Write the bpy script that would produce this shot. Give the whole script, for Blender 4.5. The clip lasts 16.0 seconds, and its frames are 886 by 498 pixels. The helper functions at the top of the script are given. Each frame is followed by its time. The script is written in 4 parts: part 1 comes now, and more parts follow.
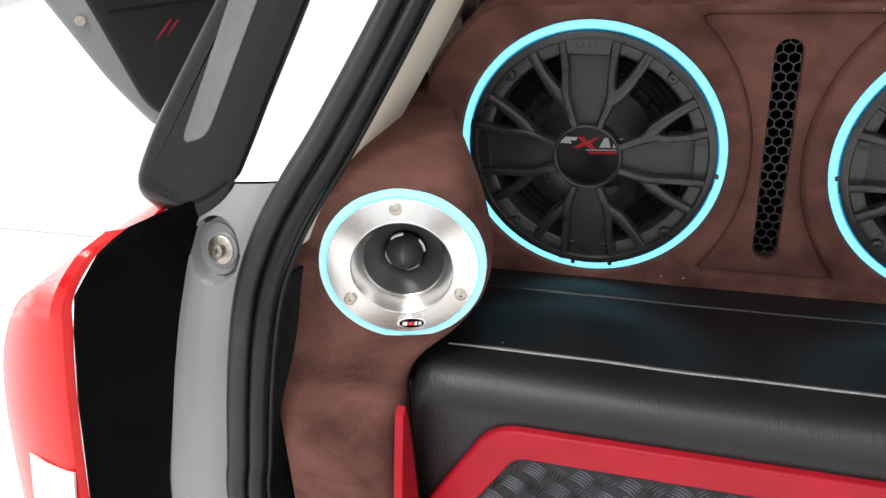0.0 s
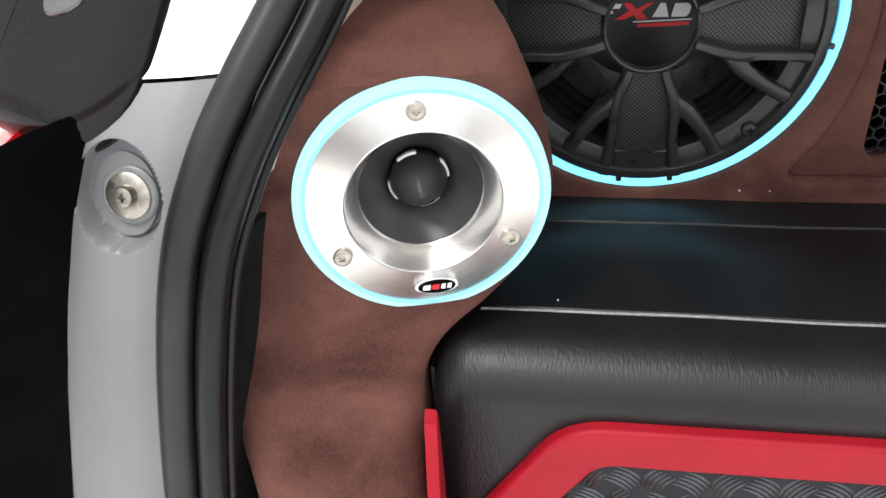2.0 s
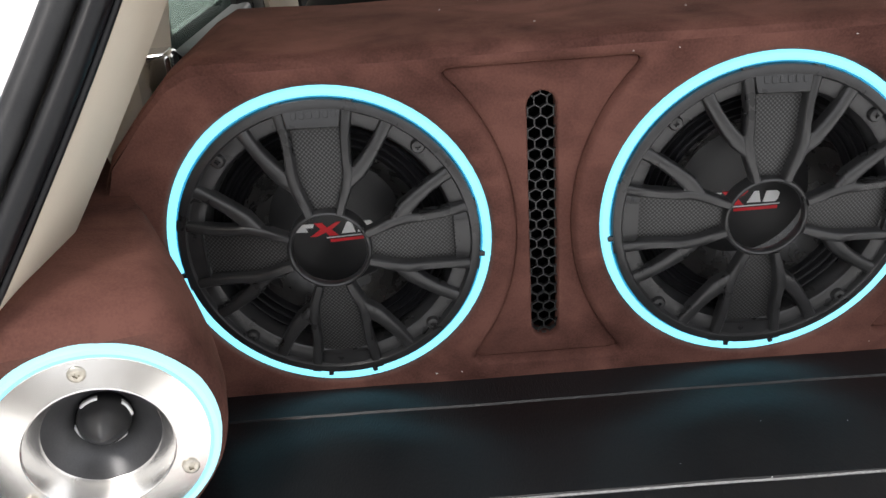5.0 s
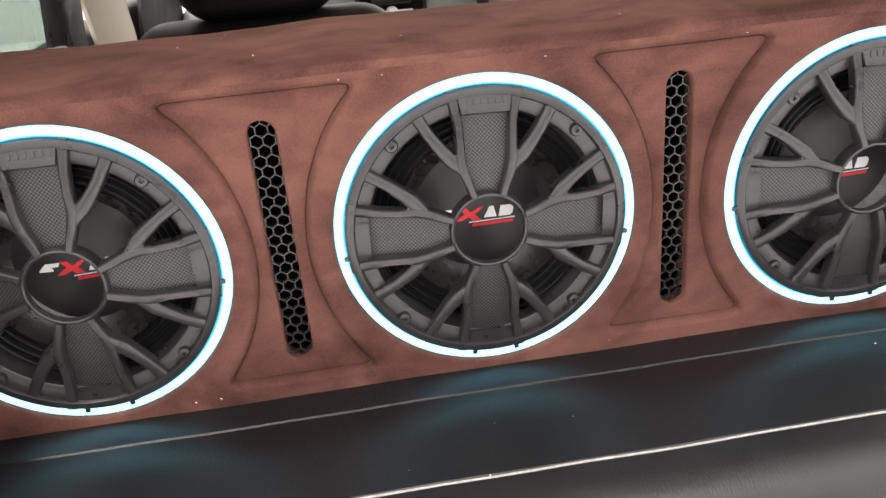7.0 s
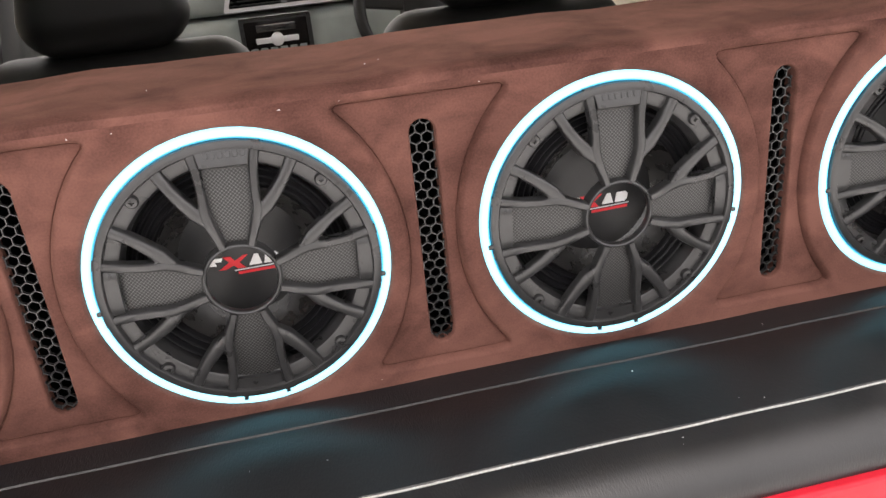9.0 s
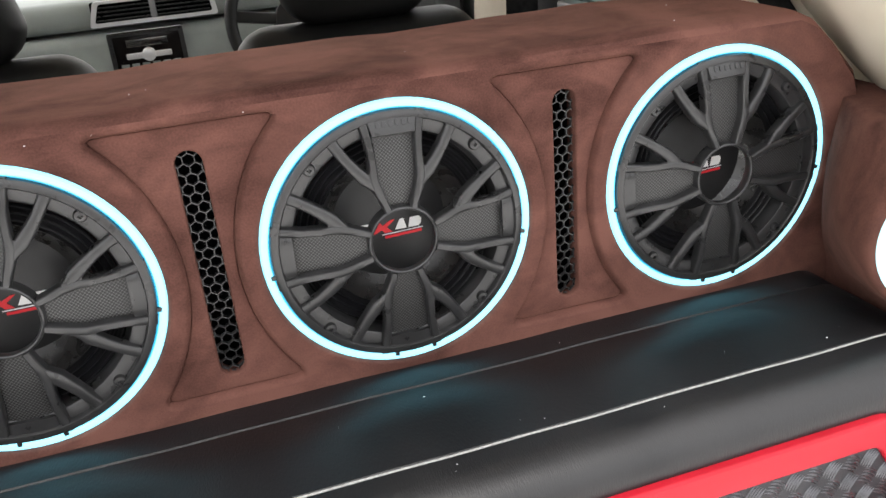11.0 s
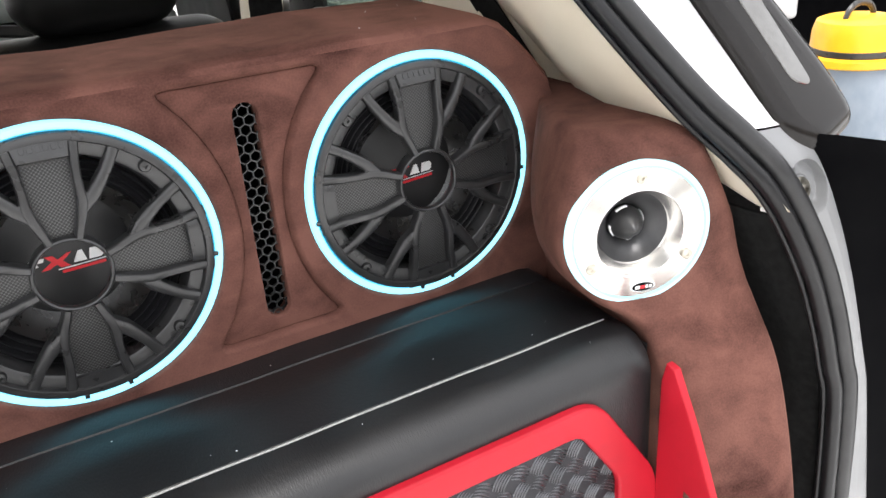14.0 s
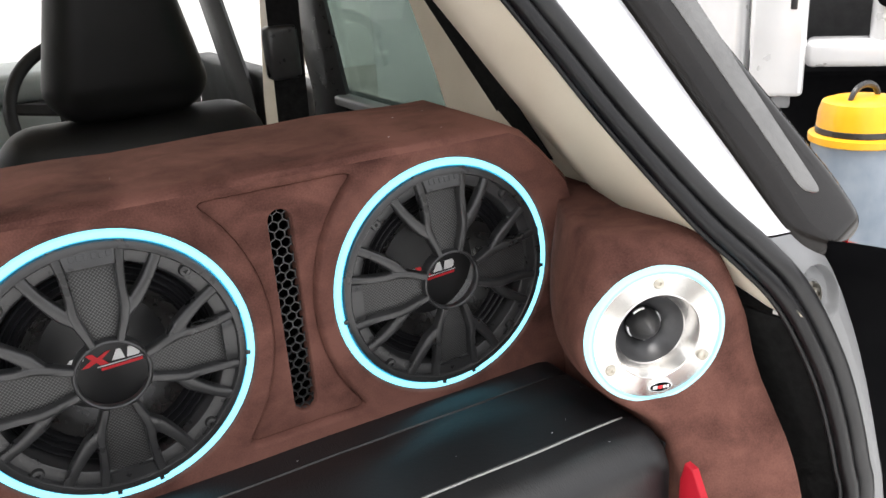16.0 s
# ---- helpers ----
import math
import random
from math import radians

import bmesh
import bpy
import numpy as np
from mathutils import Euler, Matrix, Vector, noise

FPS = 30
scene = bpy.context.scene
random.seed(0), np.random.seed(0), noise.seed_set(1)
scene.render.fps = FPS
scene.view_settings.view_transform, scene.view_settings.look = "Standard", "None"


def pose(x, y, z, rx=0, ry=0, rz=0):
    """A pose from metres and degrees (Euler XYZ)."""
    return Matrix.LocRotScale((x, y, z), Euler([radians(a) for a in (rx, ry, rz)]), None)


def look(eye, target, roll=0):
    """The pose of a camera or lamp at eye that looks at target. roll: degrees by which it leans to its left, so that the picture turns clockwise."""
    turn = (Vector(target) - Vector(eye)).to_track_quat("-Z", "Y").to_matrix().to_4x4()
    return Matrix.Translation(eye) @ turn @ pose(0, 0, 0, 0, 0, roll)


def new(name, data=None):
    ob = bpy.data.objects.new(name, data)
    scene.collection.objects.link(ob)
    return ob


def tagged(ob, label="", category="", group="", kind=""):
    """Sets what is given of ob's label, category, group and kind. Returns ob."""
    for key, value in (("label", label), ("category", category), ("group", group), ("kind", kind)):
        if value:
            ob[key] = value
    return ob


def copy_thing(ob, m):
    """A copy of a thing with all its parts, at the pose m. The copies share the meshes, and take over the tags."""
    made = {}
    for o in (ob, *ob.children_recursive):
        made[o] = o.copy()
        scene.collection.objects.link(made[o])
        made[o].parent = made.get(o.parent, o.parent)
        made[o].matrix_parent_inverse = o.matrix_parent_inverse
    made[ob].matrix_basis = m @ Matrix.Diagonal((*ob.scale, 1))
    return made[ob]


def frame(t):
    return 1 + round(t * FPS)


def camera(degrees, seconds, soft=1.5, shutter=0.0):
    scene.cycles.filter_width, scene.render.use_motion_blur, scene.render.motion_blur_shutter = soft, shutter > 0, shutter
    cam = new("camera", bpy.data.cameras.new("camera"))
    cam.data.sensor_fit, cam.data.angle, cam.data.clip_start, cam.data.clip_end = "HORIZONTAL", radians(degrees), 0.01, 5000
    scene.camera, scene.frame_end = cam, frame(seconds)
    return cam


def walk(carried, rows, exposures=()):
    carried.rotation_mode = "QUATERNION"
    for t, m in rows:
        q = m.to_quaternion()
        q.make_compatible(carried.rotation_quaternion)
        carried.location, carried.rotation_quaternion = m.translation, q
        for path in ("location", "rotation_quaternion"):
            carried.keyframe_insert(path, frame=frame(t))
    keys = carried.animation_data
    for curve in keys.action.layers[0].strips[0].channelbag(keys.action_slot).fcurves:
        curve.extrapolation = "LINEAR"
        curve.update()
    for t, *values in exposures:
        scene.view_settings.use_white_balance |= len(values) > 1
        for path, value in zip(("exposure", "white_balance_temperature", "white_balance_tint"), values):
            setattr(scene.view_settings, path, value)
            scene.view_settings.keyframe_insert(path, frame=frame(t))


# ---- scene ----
cam = camera(57.2, 16.0)
PATH = [
    (0, (-0.352, -0.66, 0.262), (-0.964, 1.004, -0.665), -4.7),
    (0.5, (-0.418, -0.596, 0.234), (-0.993, 1.032, -0.777), -4.9),
    (1, (-0.467, -0.538, 0.191), (-0.922, 1.111, -0.846), -4.8),
    (1.5, (-0.497, -0.502, 0.165), (-0.86, 1.135, -0.926), -4.3),
    (2, (-0.497, -0.5, 0.164), (-0.812, 1.144, -0.931), -4.2),
    (2.5, (-0.484, -0.501, 0.187), (-0.763, 1.167, -0.881), -4.8),
    (3, (-0.472, -0.504, 0.2), (-0.713, 1.209, -0.803), -4.9),
    (3.5, (-0.458, -0.504, 0.216), (-0.658, 1.235, -0.752), -4.9),
    (4, (-0.435, -0.505, 0.235), (-0.572, 1.262, -0.692), -4.8),
    (4.5, (-0.405, -0.51, 0.245), (-0.472, 1.274, -0.656), -4.5),
    (7, (-0.243, -0.551, 0.238), (-0.052, 1.261, -0.588), -5.3),
    (7.5, (-0.206, -0.558, 0.243), (0.031, 1.246, -0.588), -5.4),
    (8, (-0.174, -0.565, 0.244), (0.101, 1.236, -0.58), -5.5),
    (8.5, (-0.136, -0.572, 0.25), (0.166, 1.231, -0.561), -5.7),
    (11, (0.012, -0.596, 0.257), (0.522, 1.16, -0.553), -5.2),
    (11.5, (0.039, -0.6, 0.257), (0.623, 1.135, -0.549), -5.2),
    (12, (0.068, -0.604, 0.255), (0.733, 1.101, -0.55), -4.9),
    (12.5, (0.089, -0.605, 0.249), (0.823, 1.068, -0.564), -4.6),
    (13, (0.1, -0.607, 0.247), (0.876, 1.041, -0.58), -4.5),
    (13.5, (0.114, -0.614, 0.245), (0.931, 1.01, -0.589), -4.6),
    (14, (0.134, -0.621, 0.247), (0.992, 0.983, -0.583), -4.7),
    (14.5, (0.145, -0.627, 0.255), (1.018, 0.983, -0.55), -4.5),
    (15, (0.148, -0.63, 0.266), (1.018, 0.999, -0.502), -4.4),
    (15.5, (0.149, -0.635, 0.278), (1.023, 1.012, -0.446), -4.4),
    (16, (0.119, -0.626, 0.289), (0.997, 1.034, -0.399), -4.3),
]
walk(cam, [(t, look(eye, target, roll)) for t, eye, target, roll in PATH],
     [(0.0, -0.30, 6500, 10), (1.0, -0.38, 6500, 10), (2.0, -0.16, 6500, 10), (4.5, -0.22, 6500, 10), (7.0, 0.92, 7050, 15), (8.5, 0.88, 7050, 15), (11.0, 0.70, 6700, 10),
      (12.5, 0.86, 6600, 10), (13.5, 0.78, 6580, 10), (14.5, 0.50, 6550, 10), (15.5, 0.52, 6600, 10), (16.0, 0.28, 6600, 10)])

# ---- light ----
world = bpy.data.worlds.new("world")
scene.world = world
world.use_nodes = True
wn = world.node_tree
sky = wn.nodes.new("ShaderNodeTexSky")
sky.sky_type = "NISHITA"
sky.sun_disc = False
sky.sun_elevation, sky.sun_rotation = radians(66), radians(202)
cloud = wn.nodes.new("ShaderNodeMix")      # thin overcast over the sky
cloud.data_type = "RGBA"
cloud.inputs["Factor"].default_value = 0.85
cloud.inputs[7].default_value = (17.0, 17.1, 17.5, 1)
wn.links.new(sky.outputs[0], cloud.inputs[6])
wn.links.new(cloud.outputs[2], wn.nodes["Background"].inputs[0])
wn.nodes["Background"].inputs[1].default_value = 0.118
sun_data = bpy.data.lights.new("sun", "SUN")
sun_data.energy, sun_data.angle, sun_data.color = 3.2, radians(20), (1.0, 0.96, 0.92)
sun = new("sun", sun_data)
sun.matrix_world = look((-0.7, -1.7, 4.2), (0, 0, 0))


# ---- materials ----
def nodes_of(name):
    m = bpy.data.materials.new(name)
    m.use_nodes = True
    t = m.node_tree
    return m, t, t.nodes["Principled BSDF"]


def surface(name, dark, light, rough=0.6, metal=0.0, scale=40.0, detail=4.0, fine=900.0, bump=0.15, depth=0.0006, coat=0.0,
            sheen=0.0, stretch=(1, 1, 1), rough_var=0.1, spec=0.5):
    """Two scales of noise between two colours, a fine relief, and varied gloss."""
    m, t, p = nodes_of(name)
    n = t.nodes.new
    co, mp = n("ShaderNodeTexCoord"), n("ShaderNodeMapping")
    mp.inputs["Scale"].default_value = stretch
    t.links.new(co.outputs["Object"], mp.inputs[0])
    big, small = n("ShaderNodeTexNoise"), n("ShaderNodeTexNoise")
    big.inputs["Scale"].default_value, big.inputs["Detail"].default_value = scale, detail
    small.inputs["Scale"].default_value, small.inputs["Detail"].default_value = fine, 2
    t.links.new(mp.outputs[0], big.inputs[0])
    t.links.new(mp.outputs[0], small.inputs[0])
    add = n("ShaderNodeMath")
    add.operation = "MULTIPLY_ADD"
    add.inputs[1].default_value = 0.3
    t.links.new(small.outputs[0], add.inputs[0])
    t.links.new(big.outputs[0], add.inputs[2])
    ramp = n("ShaderNodeValToRGB")
    ramp.color_ramp.elements[0].position, ramp.color_ramp.elements[1].position = 0.42, 0.88
    ramp.color_ramp.elements[0].color, ramp.color_ramp.elements[1].color = (*dark, 1), (*light, 1)
    t.links.new(add.outputs[0], ramp.inputs[0])
    t.links.new(ramp.outputs[0], p.inputs["Base Color"])
    r = n("ShaderNodeMapRange")
    r.inputs[3].default_value, r.inputs[4].default_value = rough - rough_var, rough + rough_var
    t.links.new(big.outputs[0], r.inputs[0])
    t.links.new(r.outputs[0], p.inputs["Roughness"])
    b = n("ShaderNodeBump")
    b.inputs["Strength"].default_value, b.inputs["Distance"].default_value = bump, depth
    t.links.new(small.outputs[0], b.inputs["Height"])
    t.links.new(b.outputs[0], p.inputs["Normal"])
    p.inputs["Metallic"].default_value = metal
    p.inputs["Coat Weight"].default_value, p.inputs["Coat Roughness"].default_value = coat, 0.05
    p.inputs["Sheen Weight"].default_value, p.inputs["Sheen Roughness"].default_value = sheen, 0.4
    p.inputs["Specular IOR Level"].default_value = spec
    return m


def glowing(name, color, strength):
    m, t, p = nodes_of(name)
    p.inputs["Base Color"].default_value = (0.06, 0.08, 0.08, 1)
    p.inputs["Emission Color"].default_value = (*color, 1)
    p.inputs["Emission Strength"].default_value = strength
    return m


def mesh_metal(name, pitch):
    """Perforated sheet: a regular grid of round dark holes."""
    m, t, p = nodes_of(name)
    n = t.nodes.new
    co, mp, v = n("ShaderNodeTexCoord"), n("ShaderNodeMapping"), n("ShaderNodeTexVoronoi")
    mp.inputs["Rotation"].default_value = (0, 0, radians(45))
    mp.inputs["Scale"].default_value = (1, 1, 0)
    v.inputs["Scale"].default_value, v.inputs["Randomness"].default_value = 1 / pitch, 0.0
    t.links.new(co.outputs["Object"], mp.inputs[0])
    t.links.new(mp.outputs[0], v.inputs["Vector"])
    ramp = n("ShaderNodeValToRGB")
    ramp.color_ramp.elements[0].position, ramp.color_ramp.elements[1].position = 0.40, 0.50
    ramp.color_ramp.elements[0].color, ramp.color_ramp.elements[1].color = (0.001, 0.001, 0.001, 1), (0.060, 0.060, 0.061, 1)
    t.links.new(v.outputs["Distance"], ramp.inputs[0])
    t.links.new(ramp.outputs[0], p.inputs["Base Color"])
    b = n("ShaderNodeBump")
    b.inputs["Strength"].default_value, b.inputs["Distance"].default_value = 0.8, 0.0006
    t.links.new(ramp.outputs[0], b.inputs["Height"])
    t.links.new(b.outputs[0], p.inputs["Normal"])
    p.inputs["Roughness"].default_value = 0.45
    return m


def fluted(name):
    m = surface(name, (0.6, 0.58, 0.58), (0.85, 0.83, 0.83), 0.12, scale=60, fine=260, bump=0.9, depth=0.004, stretch=(1, 1, 0.25))
    return m


def suede(name):
    """Brushed nap: large blotches, streaks along the cloth, and a fine grain."""
    m, t, p = nodes_of(name)
    n = t.nodes.new
    co, mp = n("ShaderNodeTexCoord"), n("ShaderNodeMapping")
    mp.inputs["Scale"].default_value = (0.7, 1.0, 1.0)
    t.links.new(co.outputs["Object"], mp.inputs[0])
    blot, streak, grain = n("ShaderNodeTexNoise"), n("ShaderNodeTexNoise"), n("ShaderNodeTexNoise")
    blot.inputs["Scale"].default_value, blot.inputs["Detail"].default_value, blot.inputs["Distortion"].default_value = 8, 6, 1.2
    streak.inputs["Scale"].default_value, streak.inputs["Detail"].default_value, streak.inputs["Distortion"].default_value = 26, 8, 1.4
    grain.inputs["Scale"].default_value, grain.inputs["Detail"].default_value = 600, 4
    t.links.new(co.outputs["Object"], blot.inputs[0])
    t.links.new(mp.outputs[0], streak.inputs[0])
    t.links.new(co.outputs["Object"], grain.inputs[0])
    mix, mix2 = n("ShaderNodeMath"), n("ShaderNodeMath")
    mix.operation = mix2.operation = "MULTIPLY_ADD"
    mix.inputs[1].default_value, mix2.inputs[1].default_value = 0.42, 0.26
    t.links.new(streak.outputs[0], mix.inputs[0])
    t.links.new(blot.outputs[0], mix.inputs[2])
    t.links.new(grain.outputs[0], mix2.inputs[0])
    t.links.new(mix.outputs[0], mix2.inputs[2])
    ramp = n("ShaderNodeValToRGB")
    ramp.color_ramp.elements[0].position, ramp.color_ramp.elements[1].position = 0.57, 1.08
    ramp.color_ramp.elements[0].color, ramp.color_ramp.elements[1].color = (0.031, 0.0128, 0.0108, 1), (0.142, 0.0645, 0.051, 1)
    t.links.new(mix2.outputs[0], ramp.inputs[0])
    t.links.new(ramp.outputs[0], p.inputs["Base Color"])
    b = n("ShaderNodeBump")
    b.inputs["Strength"].default_value, b.inputs["Distance"].default_value = 0.5, 0.0007
    t.links.new(grain.outputs[0], b.inputs["Height"])
    b2 = n("ShaderNodeBump")
    b2.inputs["Strength"].default_value, b2.inputs["Distance"].default_value = 0.25, 0.004
    t.links.new(blot.outputs[0], b2.inputs["Height"])
    t.links.new(b.outputs[0], b2.inputs["Normal"])
    t.links.new(b2.outputs[0], p.inputs["Normal"])
    p.inputs["Roughness"].default_value, p.inputs["Specular IOR Level"].default_value = 0.95, 0.08
    p.inputs["Sheen Weight"].default_value, p.inputs["Sheen Roughness"].default_value, p.inputs["Sheen Tint"].default_value = 0.10, 0.45, (0.75, 0.38, 0.28, 1)
    return m


SUEDE = suede("brown_suede")
LEATHER = surface("black_leather", (0.004, 0.004, 0.005), (0.009, 0.009, 0.010), 0.44, scale=20, fine=800, bump=0.5, depth=0.0006,
                  stretch=(1.0, 0.3, 0.3), spec=0.52, rough_var=0.05)
PLASTIC = surface("black_plastic", (0.016, 0.016, 0.0165), (0.030, 0.030, 0.031), 0.30, scale=60, fine=1500, bump=0.12, depth=0.0003, spec=0.5)
RUBBER = surface("black_rubber", (0.004, 0.004, 0.005), (0.010, 0.010, 0.011), 0.34, scale=30, fine=900, bump=0.1, spec=0.32)
SEAL = surface("grey_black_seal_rubber", (0.012, 0.012, 0.013), (0.028, 0.028, 0.029), 0.42, scale=25, fine=900, bump=0.12, spec=0.4)
CAP = surface("matt_black_cap", (0.013, 0.013, 0.0135), (0.024, 0.024, 0.025), 0.45, scale=40, fine=900, bump=0.1, spec=0.4)
CONE = surface("black_pulp_cone", (0.010, 0.0095, 0.0095), (0.024, 0.023, 0.022), 0.28, scale=90, fine=700, bump=0.3, spec=0.7)
ALU = surface("brushed_aluminium", (0.70, 0.68, 0.65), (0.84, 0.82, 0.79), 0.24, metal=1.0, scale=30, fine=700, bump=0.06, depth=0.0002, rough_var=0.05)
CHROME = surface("polished_metal", (0.7, 0.7, 0.7), (0.85, 0.85, 0.85), 0.12, metal=1.0, scale=30, bump=0.02, rough_var=0.04)
SCREW = surface("worn_steel_screw", (0.35, 0.32, 0.27), (0.6, 0.57, 0.5), 0.35, metal=1.0, scale=300, bump=0.2)
HORN = surface("grey_horn_coating", (0.07, 0.07, 0.073), (0.11, 0.11, 0.114), 0.33, metal=0.6, scale=30, bump=0.03)
RED = surface("red_vinyl", (0.32, 0.005, 0.014), (0.41, 0.008, 0.021), 0.5, scale=20, fine=900, bump=0.1, spec=0.28)
# plate metal in a lighter copy: light caught by the ribs, put in colour
RIB = surface("lit_rib_metal", (0.07, 0.07, 0.075), (0.14, 0.14, 0.15), 0.32, metal=0.85, scale=40, bump=0.1)
PLATE = surface("dark_tread_plate", (0.014, 0.014, 0.017), (0.034, 0.034, 0.04), 0.38, metal=0.7, scale=40, bump=0.1)
SILVER = surface("silver_car_paint", (0.70, 0.70, 0.71), (0.80, 0.80, 0.81), 0.3, metal=0.35, scale=5, fine=2500, bump=0.02, coat=0.6)
GREYBODY = surface("satin_grey_panel", (0.19, 0.193, 0.20), (0.26, 0.263, 0.27), 0.42, metal=0.2, scale=7, fine=1200, bump=0.06)
GLOSS = surface("gloss_black_trim", (0.007, 0.006, 0.006), (0.014, 0.012, 0.011), 0.13, scale=10, fine=300, bump=0.015, coat=0.0, spec=0.26, rough_var=0.05)
SMOKED = surface("smoked_lens", (0.13, 0.127, 0.124), (0.22, 0.216, 0.21), 0.16, metal=0.8, scale=9, fine=200, bump=0.02)
# lowered to near nothing so recesses keep their shadow depth in the colour
BLACK = surface("deep_matt_black", (0.0015, 0.0015, 0.002), (0.004, 0.004, 0.0045), 0.7, scale=30, bump=0.1, spec=0.03)
CARPET = surface("black_carpet", (0.006, 0.006, 0.006), (0.018, 0.018, 0.018), 0.95, scale=120, fine=1400, bump=0.9, depth=0.002, spec=0.1)
CREAM = surface("cream_trim_plastic", (0.60, 0.53, 0.42), (0.70, 0.63, 0.52), 0.6, scale=9, fine=1400, bump=0.1)
LAMP_RED = surface("red_lamp_lens", (0.62, 0.004, 0.006), (0.78, 0.012, 0.012), 0.16, scale=6, fine=200, bump=0.02, coat=0.0, spec=0.35)
LAMP_CLEAR = fluted("clear_reflector")
LED = glowing("cyan_led", (0.24, 0.78, 1.0), 1.6)
LED_EDGE = glowing("blue_led_edge", (0.02, 0.42, 0.75), 0.9)
LED_WHITE = glowing("white_led", (0.48, 0.90, 1.0), 1.3)
MESH = mesh_metal("perforated_black_mesh", 0.0021)
WHITE_INK = surface("white_print", (0.7, 0.7, 0.7), (0.8, 0.8, 0.8), 0.5)
RED_INK = surface("red_print", (0.6, 0.01, 0.02), (0.7, 0.02, 0.03), 0.5)
THREAD = surface("grey_thread", (0.25, 0.25, 0.25), (0.5, 0.5, 0.5), 0.7, scale=500)
SEAT = surface("black_seat_leather", (0.003, 0.003, 0.003), (0.007, 0.007, 0.007), 0.5, scale=14, fine=500, bump=0.3, spec=0.3)
DASH = surface("grey_dash_plastic", (0.20, 0.22, 0.21), (0.30, 0.33, 0.31), 0.5, scale=8, fine=900, bump=0.1)
CONCRETE = surface("concrete_floor", (0.22, 0.21, 0.20), (0.42, 0.40, 0.37), 0.8, scale=1.5, detail=8, fine=60, bump=0.3, depth=0.003)
WHITE_WALL = surface("white_painted_wall", (0.78, 0.78, 0.77), (0.84, 0.84, 0.83), 0.8, scale=1.2, fine=60, bump=0.1)
ORANGE = surface("orange_plastic", (0.82, 0.36, 0.01), (0.90, 0.46, 0.02), 0.35, scale=10)
BLUE_GREY = surface("blue_grey_plastic", (0.16, 0.20, 0.25), (0.25, 0.29, 0.34), 0.4, scale=10)
GLASS_M, gt, gp = nodes_of("tinted_glass")
gp.inputs["Base Color"].default_value = (0.13, 0.17, 0.15, 1)
gp.inputs["Transmission Weight"].default_value, gp.inputs["Roughness"].default_value, gp.inputs["IOR"].default_value = 1.0, 0.0, 1.1


# ---- mesh helpers ----
def part(name, bm, material, parent=None, label="", smooth=True, m=None):
    """Links a bmesh as one mesh object, under parent if there is one."""
    bmesh.ops.recalc_face_normals(bm, faces=bm.faces)
    me = bpy.data.meshes.new(name)
    bm.to_mesh(me)
    bm.free()
    me.materials.append(material)
    if smooth:
        me.shade_smooth()
        me.set_sharp_from_angle(angle=radians(38))
    ob = new(name, me)
    if parent is not None:
        ob.parent = parent
    if m is not None:
        ob.matrix_local = m
    if label:
        ob["label"] = label
    return ob


def thing(name, label, category, group="", kind="", m=None):
    ob = tagged(new(name), label, category, group, kind)
    if m is not None:
        ob.matrix_world = m
    return ob


def facing(x, y, z, turn=0.0):
    """A frame whose X runs along the baffle, Y up and Z towards the tailgate; turn: degrees about the vertical."""
    return Matrix.Translation((x, y, z)) @ Matrix.Rotation(radians(turn), 4, "Z") @ Matrix.Rotation(radians(90), 4, "X")


def lathe(profile, seg=64, bm=None, start=0.0, sweep=360.0, center=(0, 0)):
    """Turns (radius, height) points about Z."""
    bm = bm or bmesh.new()
    closed = sweep >= 359.9
    cols = []
    for i in range(seg if closed else seg + 1):
        a = radians(start + sweep * i / seg)
        cols.append([bm.verts.new((center[0] + r * math.cos(a), center[1] + r * math.sin(a), h)) for r, h in profile])
    for i in range(seg):
        c0, c1 = cols[i], cols[(i + 1) % len(cols)]
        for j in range(len(profile) - 1):
            try:
                bm.faces.new((c0[j], c1[j], c1[j + 1], c0[j + 1]))
            except ValueError:
                pass
    bmesh.ops.remove_doubles(bm, verts=bm.verts, dist=1e-6)
    return bm


def plate(outline, z0, z1, bevel=0.0, steps=3, bm=None):
    """A plate from a flat outline (x, y), from z0 to z1, with a rounded front edge at z1."""
    bm = bm or bmesh.new()
    n = len(outline)
    area = sum(outline[i][0] * outline[(i + 1) % n][1] - outline[(i + 1) % n][0] * outline[i][1] for i in range(n))
    pts = [Vector(p) for p in (outline if area > 0 else outline[::-1])]
    inward = []
    for i in range(n):
        a, b = (pts[i] - pts[i - 1]).normalized(), (pts[(i + 1) % n] - pts[i]).normalized()
        na, nb = Vector((-a.y, a.x)), Vector((-b.y, b.x))
        v = na + nb
        inward.append(v / max(0.35, v.length_squared / 2))
    rings = [[bm.verts.new((p.x, p.y, z0)) for p in pts]]
    s = 1 if z1 > z0 else -1
    for k in range(steps + 1 if bevel else 1):
        a = math.pi / 2 * k / steps
        d, h = (bevel * (1 - math.cos(a)), z1 - s * bevel * (1 - math.sin(a))) if bevel else (0, z1)
        rings.append([bm.verts.new((p.x + v.x * d, p.y + v.y * d, h)) for p, v in zip(pts, inward)])
    for r0, r1 in zip(rings, rings[1:]):
        for i in range(n):
            bm.faces.new((r0[i], r0[(i + 1) % n], r1[(i + 1) % n], r1[i]))
    bm.faces.new(rings[-1])
    bm.faces.new(rings[0][::-1])
    return bm


